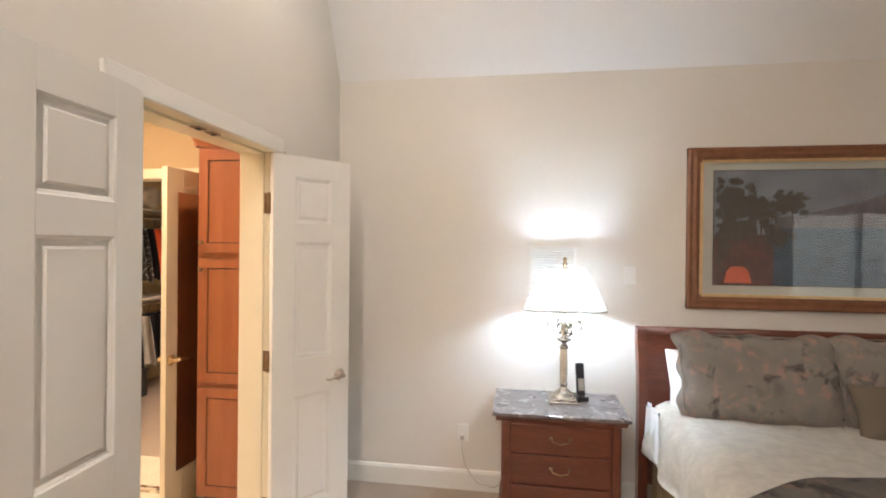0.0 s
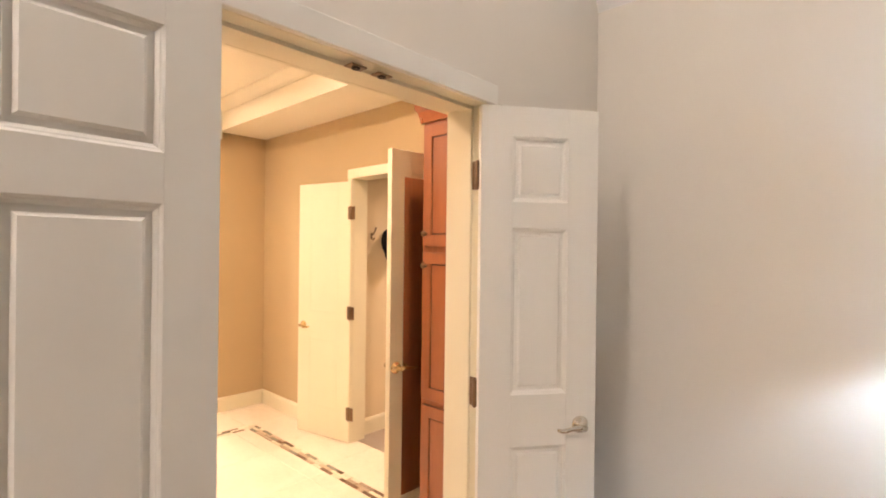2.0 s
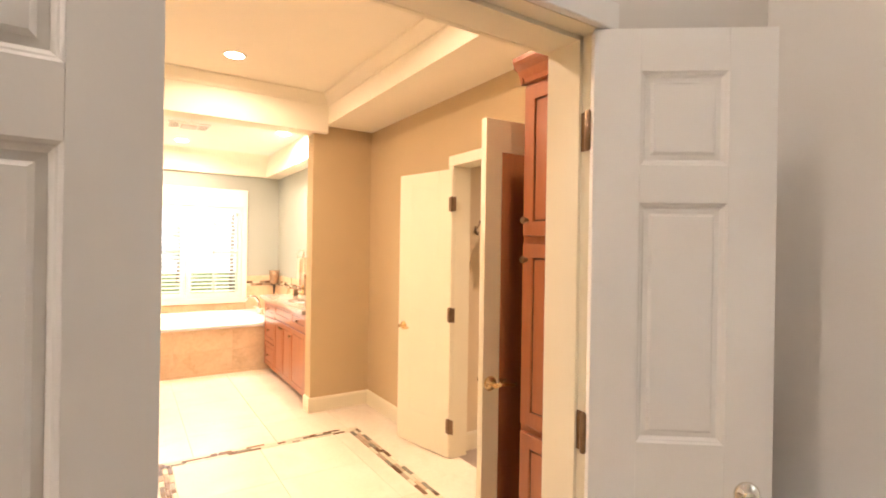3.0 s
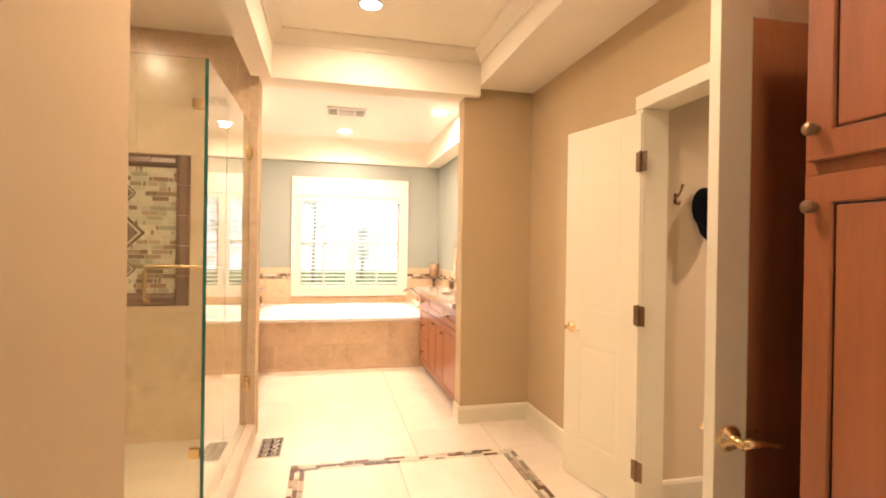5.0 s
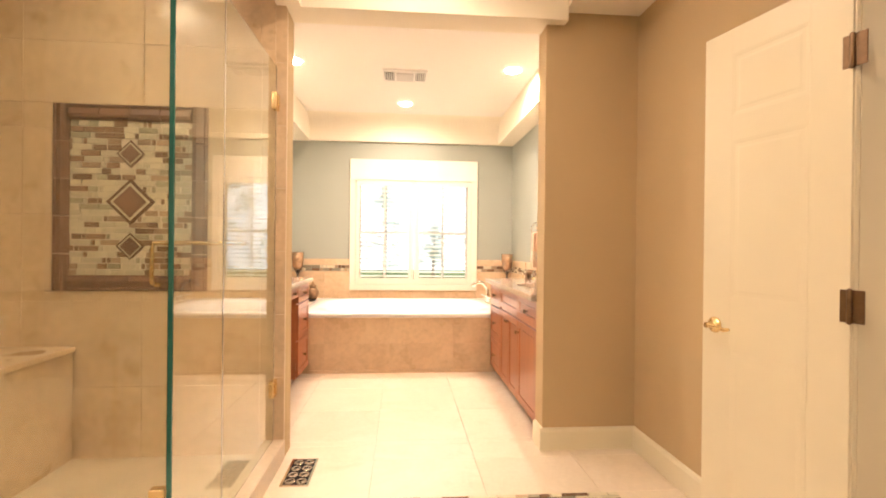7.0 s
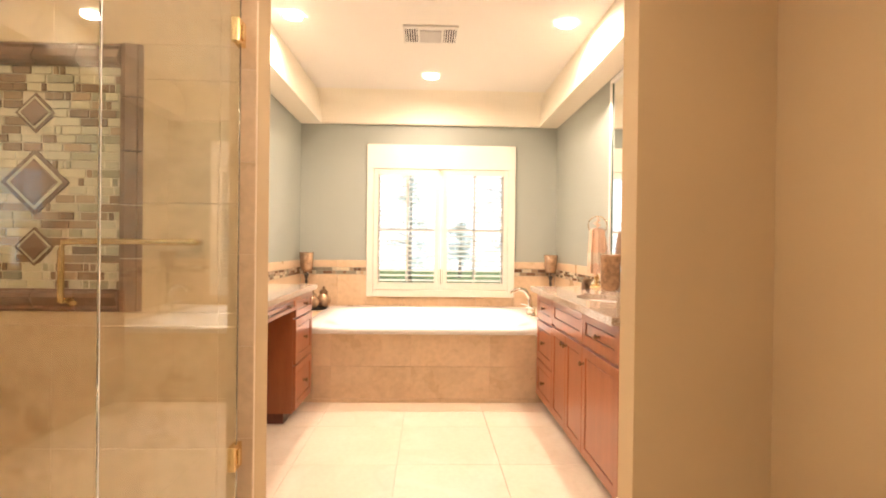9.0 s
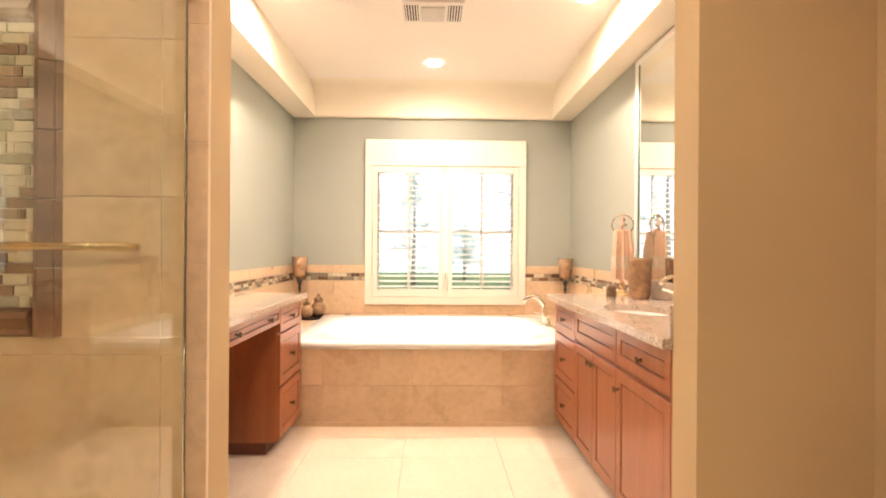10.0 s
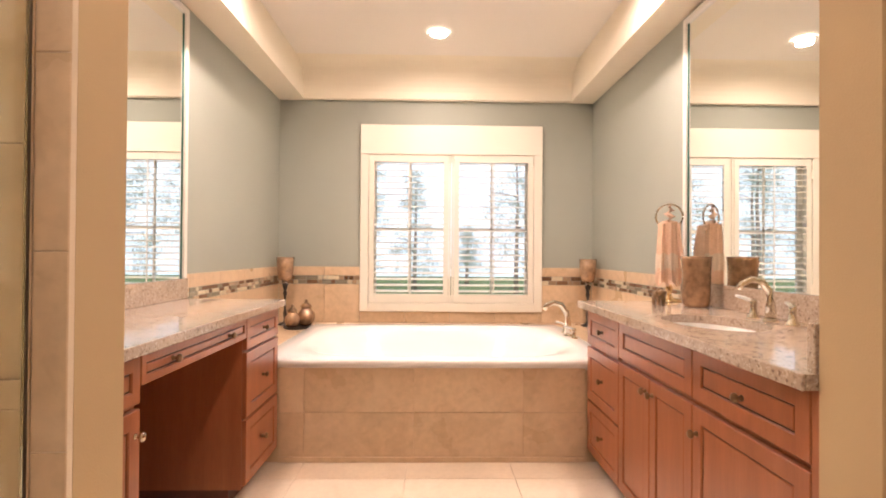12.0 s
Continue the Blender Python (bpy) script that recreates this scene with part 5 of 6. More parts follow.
def picture():
    p = thing("framed_picture", "wide gilt-framed landscape print under glass", "picture")
    x0, x1, z0, z1, y = 1.667, 3.25, 1.222, 2.192, NY
    w = 0.085
    prof = [(0, 0), (0.030, 0), (0.034, 0.012), (0.026, 0.03), (0.03, 0.05), (0.020, 0.062), (0.012, w), (0, w)]
    for a, b, up in (((x0, y, z0), (x1, y, z0), (0, 0, 1)), ((x0, y, z1), (x1, y, z1), (0, 0, -1)), ((x0, y, z0), (x0, y, z1), (1, 0, 0)), ((x1, y, z0), (x1, y, z1), (-1, 0, 0))):
        part("frame_side", sweep(prof, a, b, (0, -1, 0), up), M["gilt"], p)
    for r in ((x0 + w - 0.012, x0 + w + 0.006, z0 + w, z1 - w), (x1 - w - 0.006, x1 - w + 0.012, z0 + w, z1 - w), (x0 + w, x1 - w, z0 + w - 0.012, z0 + w + 0.006), (x0 + w, x1 - w, z1 - w - 0.006, z1 - w + 0.012)):
        part("gilt_lip", boxes((r[0], r[1], y - 0.022, y - 0.010, r[2], r[3])), M["gilt_light"], p, "pale gilt inner lip")
    part("mount", boxes((x0 + w, x1 - w, y - 0.007, y - 0.004, z0 + w, z1 - w)), M["mount"], p, "ivory mount board")
    a, b, c, d = x0 + 0.155, x1 - 0.155, z0 + 0.148, z1 - 0.14
    pr = part("print", boxes((a, b, y - 0.009, y - 0.0075, c, d)), M["print_sky"], p, "muted lakeside landscape print")
    part("dark_line", boxes((a - 0.005, a, y - 0.009, y - 0.0075, c - 0.005, d + 0.005), (b, b + 0.005, y - 0.009, y - 0.0075, c - 0.005, d + 0.005), (a, b, y - 0.009, y - 0.0075, d, d + 0.005), (a, b, y - 0.009, y - 0.0075, c - 0.005, c)), M["print_dark"], p)
    yy = y - 0.0105
    part("water", boxes((a + 0.33, b, yy, yy + 0.0008, c, c + 0.34)), M["print_water"], pr)
    hill = bmesh.new()
    hv = [hill.verts.new((x, yy - 0.0006, z)) for x, z in ((a + 0.33, c + 0.34), (b, c + 0.34), (b, c + 0.56), (b - 0.2, c + 0.60), (b - 0.45, c + 0.50), (b - 0.7, c + 0.44), (a + 0.36, c + 0.40))]
    hill.faces.new(hv)
    part("hills", hill, M["print_hill"], pr)
    part("bank", boxes((a, a + 0.33, yy - 0.0012, yy, c, c + 0.30)), M["print_brick"], pr)
    leafy = random.Random(31)
    crowns = ((0.10, 0.49, 0.14, 0.15, 40), (0.25, 0.46, 0.11, 0.10, 26), (0.43, 0.48, 0.10, 0.07, 20), (0.14, 0.33, 0.14, 0.09, 24), (0.04, 0.20, 0.03, 0.15, 14), (0.34, 0.29, 0.09, 0.06, 14))
    k = 0
    for cx, cz, rx, rz, count in crowns:
        k += 1
        part("foliage", blob(300 + k, a + max(cx, rx * 0.62), c + min(cz, d - c - rz * 0.9), rx * 0.5, rz * 0.62, yy - 0.0018 - 0.00002 * k, 44, 0.22), M["print_dark"], pr)
        for _ in range(count):
            k += 1
            r1, r2 = leafy.uniform(0.014, 0.034), leafy.uniform(0.013, 0.030)
            px, pz = cx + leafy.gauss(0, rx * 0.5), cz + leafy.gauss(0, rz * 0.5)
            part("foliage", blob(40 + k, a + max(px, r1 * 1.5), c + min(pz, d - c - r2 * 1.6), r1, r2, yy - 0.0018 - 0.00002 * k, 14, 0.45), M["print_dark"], pr)
    for px, z0t, z1t in ((0.115, 0.28, 0.46), (0.26, 0.26, 0.44), (0.43, 0.24, 0.47)):
        part("tree_stem", boxes((a + px - 0.004, a + px + 0.004, yy - 0.0046, yy - 0.0042, c + z0t, c + z1t)), M["print_dark"], pr)
    um = bmesh.new()
    um.faces.new([um.verts.new((a + x, yy - 0.005, c + z)) for x, z in ((0.055, 0.01), (0.21, 0.01), (0.195, 0.08), (0.165, 0.11), (0.10, 0.11), (0.07, 0.08))])
    part("orange_shape", um, M["print_orange"], pr)
    g = part("glazing", boxes((x0 + w, x1 - w, y - 0.0195, y - 0.018, z0 + w, z1 - w)), M["glass"], p, "reflective picture glass")
    g.visible_shadow = False


picture()


def cushion(w, h, t, seed, flange=0.03, scallop=0):
    """A plump pillow standing in x and z, with a soft wavy border."""
    bm = bmesh.new()
    n = 22
    rng = random.Random(seed)
    ph = [rng.uniform(0, 6.28) for _ in range(5)]
    sides = []
    for side in (-1, 1):
        g = []
        for j in range(n + 1):
            row = []
            for i in range(n + 1):
                u, v = i / n * 2 - 1, j / n * 2 - 1
                puff = max(0.0, (1 - abs(u) ** 3.2)) ** 0.55 * max(0.0, (1 - abs(v) ** 3.2)) ** 0.55
                x = u * w / 2 * (1 - 0.05 * (1 - abs(v)) * abs(u))
                z = v * h / 2 * (1 - 0.07 * (1 - abs(u)) * abs(v))
                if scallop:
                    x += 0.014 * abs(u) ** 6 * math.sin(v * scallop) * (1 if u > 0 else -1)
                    z += 0.016 * abs(v) ** 6 * math.cos(u * scallop) * (1 if v > 0 else -1)
                y = side * (t / 2 * puff + 0.004) + 0.012 * math.sin(3 * u + ph[0]) * math.sin(2.4 * v + ph[1])
                y += side * 0.005 * math.sin(9 * u + ph[2]) * math.sin(8 * v + ph[3]) * puff
                row.append(bm.verts.new((x, y, z)))
            g.append(row)
        for j in range(n):
            for i in range(n):
                q = (g[j][i], g[j][i + 1], g[j + 1][i + 1], g[j + 1][i])
                bm.faces.new(q if side < 0 else q[::-1])
        sides.append(g)
    a, b = sides
    rim = [(0, i) for i in range(n)] + [(j, n) for j in range(n)] + [(n, n - i) for i in range(n)] + [(n - j, 0) for j in range(n)]
    for k in range(len(rim)):
        (j0, i0), (j1, i1) = rim[k], rim[(k + 1) % len(rim)]
        bm.faces.new((a[j0][i0], b[j0][i0], b[j1][i1], a[j1][i1]))
    for f in bm.faces:
        f.smooth = True
    return bm


def bed():
    b = thing("bed", "dark cherry sleigh bed with an ivory quilt", "bed")
    prof = [(3.33, 0.18), (3.325, 0.60), (3.335, 0.80), (3.36, 0.95), (3.385, 1.02), (3.392, 1.06), (3.38, 1.088), (3.40, 1.10), (3.425, 1.095), (3.435, 1.07), (3.425, 1.03), (3.41, 0.97), (3.385, 0.82), (3.375, 0.60), (3.375, 0.18)]
    bm = bmesh.new()
    e = [[bm.verts.new((x, y, z)) for y, z in prof] for x in (1.42, 3.45)]
    n = len(prof)
    for i in range(n):
        bm.faces.new((e[0][i], e[0][(i + 1) % n], e[1][(i + 1) % n], e[1][i]))
    bm.faces.new(e[0][::-1])
    bm.faces.new(e[1])
    part("headboard", bm, M["wood_dark"], b)
    post = [(y - 0.02 if i < 7 else y + 0.006, z + (0.006 if z > 1.05 else 0)) for i, (y, z) in enumerate(prof)]
    post[0] = (post[0][0], 0.0)
    post[-1] = (post[-1][0], 0.0)
    bm = bmesh.new()
    e = [[bm.verts.new((x, y, z)) for y, z in post] for x in (1.372, 1.425)]
    for i in range(n):
        bm.faces.new((e[0][i], e[0][(i + 1) % n], e[1][(i + 1) % n], e[1][i]))
    bm.faces.new(e[0][::-1])
    bm.faces.new(e[1])
    part("headboard_post", bm, M["wood_dark"], b)
    part("top_roll", tube([(1.37, 3.405, 1.085), (2.4, 3.405, 1.085), (3.45, 3.405, 1.085)], 0.026, 14), M["wood_dark"], b)
    part("side_rail", boxes((1.43, 1.46, 0.95, 3.33, 0.22, 0.36)), M["wood_dark"], b)
    part("mattress", bevelled(boxes((1.47, 3.42, 0.98, 3.31, 0.24, 0.60)), 0.05, 3), M["sheet"], b, "white mattress and sheets")
    # quilt: a soft sheet over the mattress that falls down the side
    bm = bmesh.new()
    nu, nv = 44, 46
    grid = []
    for j in range(nv + 1):
        y = 0.93 + (3.22 - 0.93) * j / nv
        row = []
        for i in range(nu + 1):
            u = i / nu * 2.45
            over = u - 0.26
            if over < 0:
                z, x = 0.665 + over, 1.425 - 0.035 * min(1, -over / 0.2)
                x += 0.022 * math.sin(y * 17) * min(1, -over / 0.25)
            else:
                r = min(1, over / 0.09)
                z, x = 0.665 + 0.045 * math.sin(r * math.pi / 2), 1.425 + over
            z += 0.010 * noise.noise((x * 4, y * 4, 0.3)) + 0.014 * noise.noise((x * 1.6, y * 1.6, 4.1))
            row.append(bm.verts.new((x, y, z)))
        grid.append(row)
    for j in range(nv):
        for i in range(nu):
            bm.faces.new((grid[j][i], grid[j][i + 1], grid[j + 1][i + 1], grid[j + 1][i]))
    bmesh.ops.solidify(bm, geom=list(bm.faces), thickness=0.014)
    part("quilt", bm, M["quilt"], b, "ivory matelasse quilt", smooth=True)
    hang = drape(0.30, 0.24, 0.03, 1.6, 21, 0.15)
    part("sheet_corner", moved(hang, pose(1.415, 3.17, 0.44, 0, 0, 90)), M["sheet"], b, "white sheet hanging at the head")
    skirt = bmesh.new()
    cols = [[skirt.verts.new((1.432 - 0.004 - 0.02 * (1 - z / 0.46) - 0.007 * math.sin(k * 1.3) * (1.2 - z / 0.46), 0.98 + k * 0.0222, z)) for z in (0.012, 0.16, 0.31, 0.46)] for k in range(101)]
    for p, q in zip(cols, cols[1:]):
        for i in range(3):
            skirt.faces.new((p[i], p[i + 1], q[i + 1], q[i]))
    bmesh.ops.solidify(skirt, geom=list(skirt.faces), thickness=0.004)
    part("bed_skirt", skirt, M["bedskirt"], b, "gold pleated bed skirt", smooth=True)


def bedding():
    for name, lab, mt, args, m in (
        ("pillow", "white cotton pillow behind the sham", "sheet", (0.66, 0.42, 0.15, 2), pose(1.83, 3.20, 0.80, -14, 0, 0)),
        ("pillow_sham", "grey floral scalloped sham leaning on the headboard", "sham", (0.80, 0.485, 0.17, 4, 0.035, 9), pose(1.905, 3.06, 0.895, -20, 0, -3)),
        ("pillow_sham", "grey floral scalloped sham leaning on the headboard", "sham", (0.80, 0.485, 0.17, 9, 0.035, 9), pose(2.64, 3.06, 0.90, -20, 0, 4)),
        ("throw_pillow", "small plain taupe cushion against the shams", "taupe", (0.42, 0.28, 0.14, 6), pose(2.47, 2.86, 0.80, -26, 0, -8)),
    ):
        t = thing(name, lab, "pillow", m, "bed pillows")
        part("cover", cushion(*args), M[mt], t, smooth=True)
        w, h = args[0] * 0.47, args[1] * 0.46
        if mt == "sham":
            loop = [(w * (1 if c > 0 else -1) * abs(c) ** 0.25, -0.032 - 0.004 * math.sin(5 * k), h * (1 if s > 0 else -1) * abs(s) ** 0.25) for k in range(49) for c, s in ((math.cos(k * math.pi / 24), math.sin(k * math.pi / 24)),)]
            part("piping", tube(loop, 0.0045, 6), M["sham"], t)
    d = thing("folded_blanket", "grey floral blanket folded over the foot of the bed", "blanket")
    bm = bmesh.new()
    g = []
    for j in range(25):
        row = []
        for i in range(31):
            u, v = i / 30, j / 24
            x, y = 1.44 + u * 1.96, 1.0 + v * 1.36 - 0.30 * (1 - u) ** 6 * v + 0.02 * math.sin(9 * u)
            z = 0.735 + 0.012 * noise.noise((x * 5, y * 5, 7.7)) + 0.02 * math.sin(math.pi * v) * math.sin(math.pi * min(1, u * 3) / 2) + 0.01 * noise.noise((x * 1.6, y * 1.6, 4.1))
            row.append(bm.verts.new((x, y, z)))
        g.append(row)
    for j in range(24):
        for i in range(30):
            bm.faces.new((g[j][i], g[j][i + 1], g[j + 1][i + 1], g[j + 1][i]))
    bmesh.ops.solidify(bm, geom=list(bm.faces), thickness=0.02)
    part("cloth", bm, M["sham"], d, smooth=True)


bed()
bedding()


def bedroom_window():
    w = thing("window_2", "wide white shuttered bedroom window", "window")
    w["kind"] = "structure"
    y = -3.0
    for a in (5.4, 6.5, 7.63, 8.73):
        part("mullion", boxes((a, a + 0.07, y - 0.1, y + 0.02, 0.6, 2.3)), M["trim"], w)
    part("rail", boxes((5.4, 8.8, y - 0.1, y + 0.02, 2.24, 2.3), (5.4, 8.8, y - 0.1, y + 0.02, 0.6, 0.66), (5.4, 8.8, y - 0.06, y, 1.4, 1.44)), M["trim"], w)
    me = mesh_of("louvre", boxes((0, 1.04, -0.024, 0.024, -0.004, 0.004)), M["trim"])
    for a in (5.47, 6.57, 7.70):
        for i in range(28):
            lo = new("louvre", me)
            lo.parent = w
            lo.matrix_local = pose(a, y - 0.03, 0.70 + i * 0.056, 38, 0, 0)


bedroom_window()


# ---- closet ----
def hook_and_hat():
    for y in (3.70, 3.87):
        h = thing("coat_hook", "dark bronze double coat hook on the closet wall", "hook", pose(-2.62, y, 1.62), "closet hooks")
        part("plate", bevelled(boxes((0, 0.004, -0.009, 0.009, -0.035, 0.02)), 0.0015, 1), M["bronze"], h)
        part("upper_arm", tube([(0.004, 0, 0.0), (0.025, 0, 0.005), (0.045, 0, 0.03), (0.06, 0, 0.06)], [0.006, 0.005, 0.005, 0.007], 8), M["bronze"], h)
        part("lower_arm", tube([(0.004, 0, -0.015), (0.012, 0, -0.035), (0.028, 0, -0.042), (0.04, 0, -0.025)], [0.006, 0.005, 0.005, 0.006], 8), M["bronze"], h)
    c = thing("baseball_cap", "navy baseball cap hanging from a hook", "cap", pose(-2.612, 3.865, 1.57))
    # the crown, its opening against the wall
    bm = bmesh.new()
    n, rows = 24, 9
    rr = []
    for j in range(rows):
        a = j / rows * math.pi / 2
        rr.append([bm.verts.new((0.012 + 0.135 * math.sin(a) ** 0.8, 0.078 * math.cos(a) ** 0.8 * math.cos(2 * math.pi * i / n), 0.105 * math.cos(a) ** 0.8 * math.sin(2 * math.pi * i / n) - 0.03 * math.sin(a))) for i in range(n)])
    for p, q in zip(rr, rr[1:]):
        for i in range(n):
            bm.faces.new((p[i], p[(i + 1) % n], q[(i + 1) % n], q[i]))
    bm.faces.new(rr[-1])
    bmesh.ops.solidify(bm, geom=list(bm.faces), thickness=0.003)
    part("crown", bm, M["hat"], c, smooth=True)
    # the brim hangs down from the crown's lower edge
    bm = bmesh.new()
    g = []
    for j in range(7):
        v = j / 6
        row = []
        for i in range(15):
            a = (i / 14 - 0.5) * 2.3
            row.append(bm.verts.new((0.03 + 0.06 * v * math.cos(a) + 0.03 * math.cos(a), 0.078 * math.sin(a) / math.sin(1.15) * (1 - 0.10 * v), -0.055 - 0.035 * math.cos(a) - 0.115 * v * math.cos(a * 0.75))))
        g.append(row)
    for j in range(6):
        for i in range(14):
            bm.faces.new((g[j][i], g[j][i + 1], g[j + 1][i + 1], g[j + 1][i]))
    bmesh.ops.solidify(bm, geom=list(bm.faces), thickness=0.004)
    part("brim", bm, M["hat"], c, smooth=True)
    part("badge", bevelled(boxes((0.125, 0.133, -0.012, 0.014, -0.045, -0.025)), 0.002, 1), M["towel"], c, "small tan leather badge")


def garment(x, y, z, w, h, mt, lab, turn, seed):
    g = thing("hanging_garment", lab, "clothes", pose(x, y, z, 0, 0, turn), "closet clothes")
    part("cloth", moved(drape(w, h, 0.05, 2.0, seed, 0.35), pose(0, 0, -h)), M[mt], g)
    part("hanger", tube([(-w * 0.3, 0, -0.01), (0, 0, 0.03), (0, 0, 0.07), (0.018, 0, 0.095), (0, 0, 0.11), (-0.012, 0, 0.1)], 0.003, 6), M["iron"], g, "dark wire hanger")


def closet():
    s = thing("closet_shelf", "white wire closet shelf with hanging rods", "shelf")
    x = -3.42
    part("shelf", boxes((-3.6, -3.22, 4.3, 6.2, 1.93, 1.95)), M["trim"], s)
    part("low_shelf", boxes((-3.6, -3.25, 4.3, 6.2, 0.98, 1.0)), M["trim"], s)
    for z in (1.85, 0.93):
        part("rod", tube([(x + 0.12, 4.3, z), (x + 0.12, 6.2, z)], 0.014, 10), M["silver"], s, "metal hanging rod")
    mats = ["cloth_black", "cloth_white", "cloth_white", "cloth_print", "cloth_print", "cloth_black", "cloth_red", "cloth_red", "cloth_black", "cloth_print", "cloth_black", "cloth_white", "cloth_black", "cloth_navy", "cloth_black", "cloth_white", "cloth_print", "cloth_black"]
    labs = {"cloth_white": "white shirt hanging in the closet", "cloth_print": "black and white patterned top hanging in the closet", "cloth_black": "black garment hanging in the closet", "cloth_red": "coral red jacket hanging in the closet", "cloth_navy": "navy garment hanging in the closet"}
    rng = random.Random(12)
    for i, mt in enumerate(mats):
        garment(-3.28, 4.40 + i * 0.098, 1.74, 0.46, rng.uniform(0.48, 0.58), mt, labs[mt], 8 * rng.uniform(-1, 1), 30 + i)
    for i in range(12):
        mt = ["cloth_black", "cloth_navy", "cloth_black", "cloth_white", "cloth_black"][i % 5]
        garment(-3.28, 4.45 + i * 0.14, 0.82, 0.42, rng.uniform(0.45, 0.55), mt, labs[mt], 8 * rng.uniform(-1, 1), 60 + i)
    # the rack on the far wall
    r = thing("closet_shelf", "white closet shelf with a rod on the far wall", "shelf")
    part("shelf", boxes((-3.2, -0.6, 5.85, 6.2, 1.93, 1.95)), M["trim"], r)
    part("rod", tube([(-3.2, 5.98, 1.85), (-0.6, 5.98, 1.85)], 0.014, 10), M["silver"], r, "metal hanging rod")
    part("low_shelf", boxes((-3.2, -0.6, 5.85, 6.2, 0.98, 1.0)), M["trim"], r)
    order = ["cloth_black", "cloth_print", "cloth_red", "cloth_black", "cloth_white", "cloth_black", "cloth_print", "cloth_navy", "cloth_black", "cloth_white", "cloth_red", "cloth_black", "cloth_print", "cloth_black", "cloth_white"]
    for i, mt in enumerate(order):
        garment(-3.02 + i * 0.15, 5.98, 1.74, 0.46, rng.uniform(0.6, 0.74), mt, labs[mt], 90 + 10 * rng.uniform(-1, 1), 90 + i)
    for i, mt in enumerate(["cloth_navy", "cloth_black", "cloth_white", "cloth_black", "cloth_navy", "cloth_black", "cloth_black", "cloth_white", "cloth_black"]):
        garment(-3.0 + i * 0.22, 5.98, 0.80, 0.42, rng.uniform(0.42, 0.55), mt, labs[mt], 90 + 10 * rng.uniform(-1, 1), 130 + i)
    for i, (bx, by, bz, w, h) in enumerate(((-3.42, 4.6, 1.95, 0.3, 0.2), (-3.42, 5.1, 1.95, 0.28, 0.25), (-2.8, 6.03, 1.95, 0.3, 0.18), (-2.2, 6.03, 1.95, 0.34, 0.22))):
        bgt = thing("storage_bag", "clear zipped plastic storage bag on the closet shelf", "bag", pose(bx, by, bz + 0.005))
        part("bag", moved(cushion(w, h, 0.26, 50 + i), pose(0, 0, h / 2)), M["plastic_bag"], bgt, smooth=True)
    bx = thing("storage_bin", "black plastic storage bin on the closet carpet", "bin", pose(-3.35, 4.6, 0.0))
    part("tub", bevelled(boxes((-0.2, 0.2, -0.25, 0.25, 0, 0.27)), 0.012, 2), M["black"], bx)
    part("lid", bevelled(boxes((-0.21, 0.21, -0.26, 0.26, 0.27, 0.295)), 0.006, 2), M["black"], bx)


hook_and_hat()
closet()
area_lamp("closet_lamp", (-1.75, 4.75, 2.565), (-1.75, 4.75, 0), 0.11, 0.11, 19, WARM, disk=True, spread=135)
can_light(-1.75, 4.75, 2.6)


# ---- toilet alcove ----
def toilet():
    t = thing("toilet", "white porcelain toilet with a closed lid", "toilet", pose(-1.55, 0.0, 0.0))
    def oval(rows, n=28):
        bm = bmesh.new()
        rr = [[bm.verts.new((rx * math.cos(2 * math.pi * i / n), cy + ry * math.sin(2 * math.pi * i / n), z)) for i in range(n)] for rx, ry, cy, z in rows]
        for a, b in zip(rr, rr[1:]):
            for i in range(n):
                bm.faces.new((a[i], a[(i + 1) % n], b[(i + 1) % n], b[i]))
        bm.faces.new(rr[0][::-1])
        bm.faces.new(rr[-1])
        return bm
    part("bowl", oval([(0.12, 0.22, 0.10, 0), (0.11, 0.20, 0.10, 0.12), (0.14, 0.22, 0.14, 0.22), (0.18, 0.25, 0.16, 0.34), (0.185, 0.255, 0.16, 0.385)]), M["porcelain"], t, smooth=True)
    part("seat", oval([(0.185, 0.25, 0.16, 0.387), (0.19, 0.255, 0.16, 0.40), (0.185, 0.25, 0.16, 0.425), (0.15, 0.21, 0.16, 0.432)]), M["porcelain"], t, smooth=True)
    part("tank", bevelled(boxes((-0.23, 0.23, -0.30, -0.11, 0.36, 0.74)), 0.025, 3), M["porcelain"], t)
    part("tank_lid", bevelled(boxes((-0.24, 0.24, -0.31, -0.10, 0.742, 0.775)), 0.01, 2), M["porcelain"], t)
    p = thing("toilet_paper_stand", "brass floor stand holding a white paper roll", "paper holder", pose(-1.44, 0.53, 0))
    part("base", lathe([(0, 0), (0.09, 0), (0.09, 0.01), (0.02, 0.02), (0, 0.02)], 24, False), M["brass"], p)
    part("pole", tube([(0, 0, 0.02), (0, 0, 0.62)], 0.008, 10), M["brass"], p)
    part("arm", tube([(0, 0, 0.58), (0, 0.16, 0.58)], 0.006, 8), M["brass"], p)
    part("roll", moved(lathe([(0.02, 0), (0.055, 0), (0.055, 0.10), (0.02, 0.10)], 24, False), pose(0, 0.13, 0.58, 90, 0, 0)), M["sheet"], p, "white paper roll")


toilet()


# ---- outdoors ----
structure("ground", boxes((-400, -8.0, -400, 400, -0.9, -0.6)), M["grass"], "lawn outside the bathroom window", "lawn")


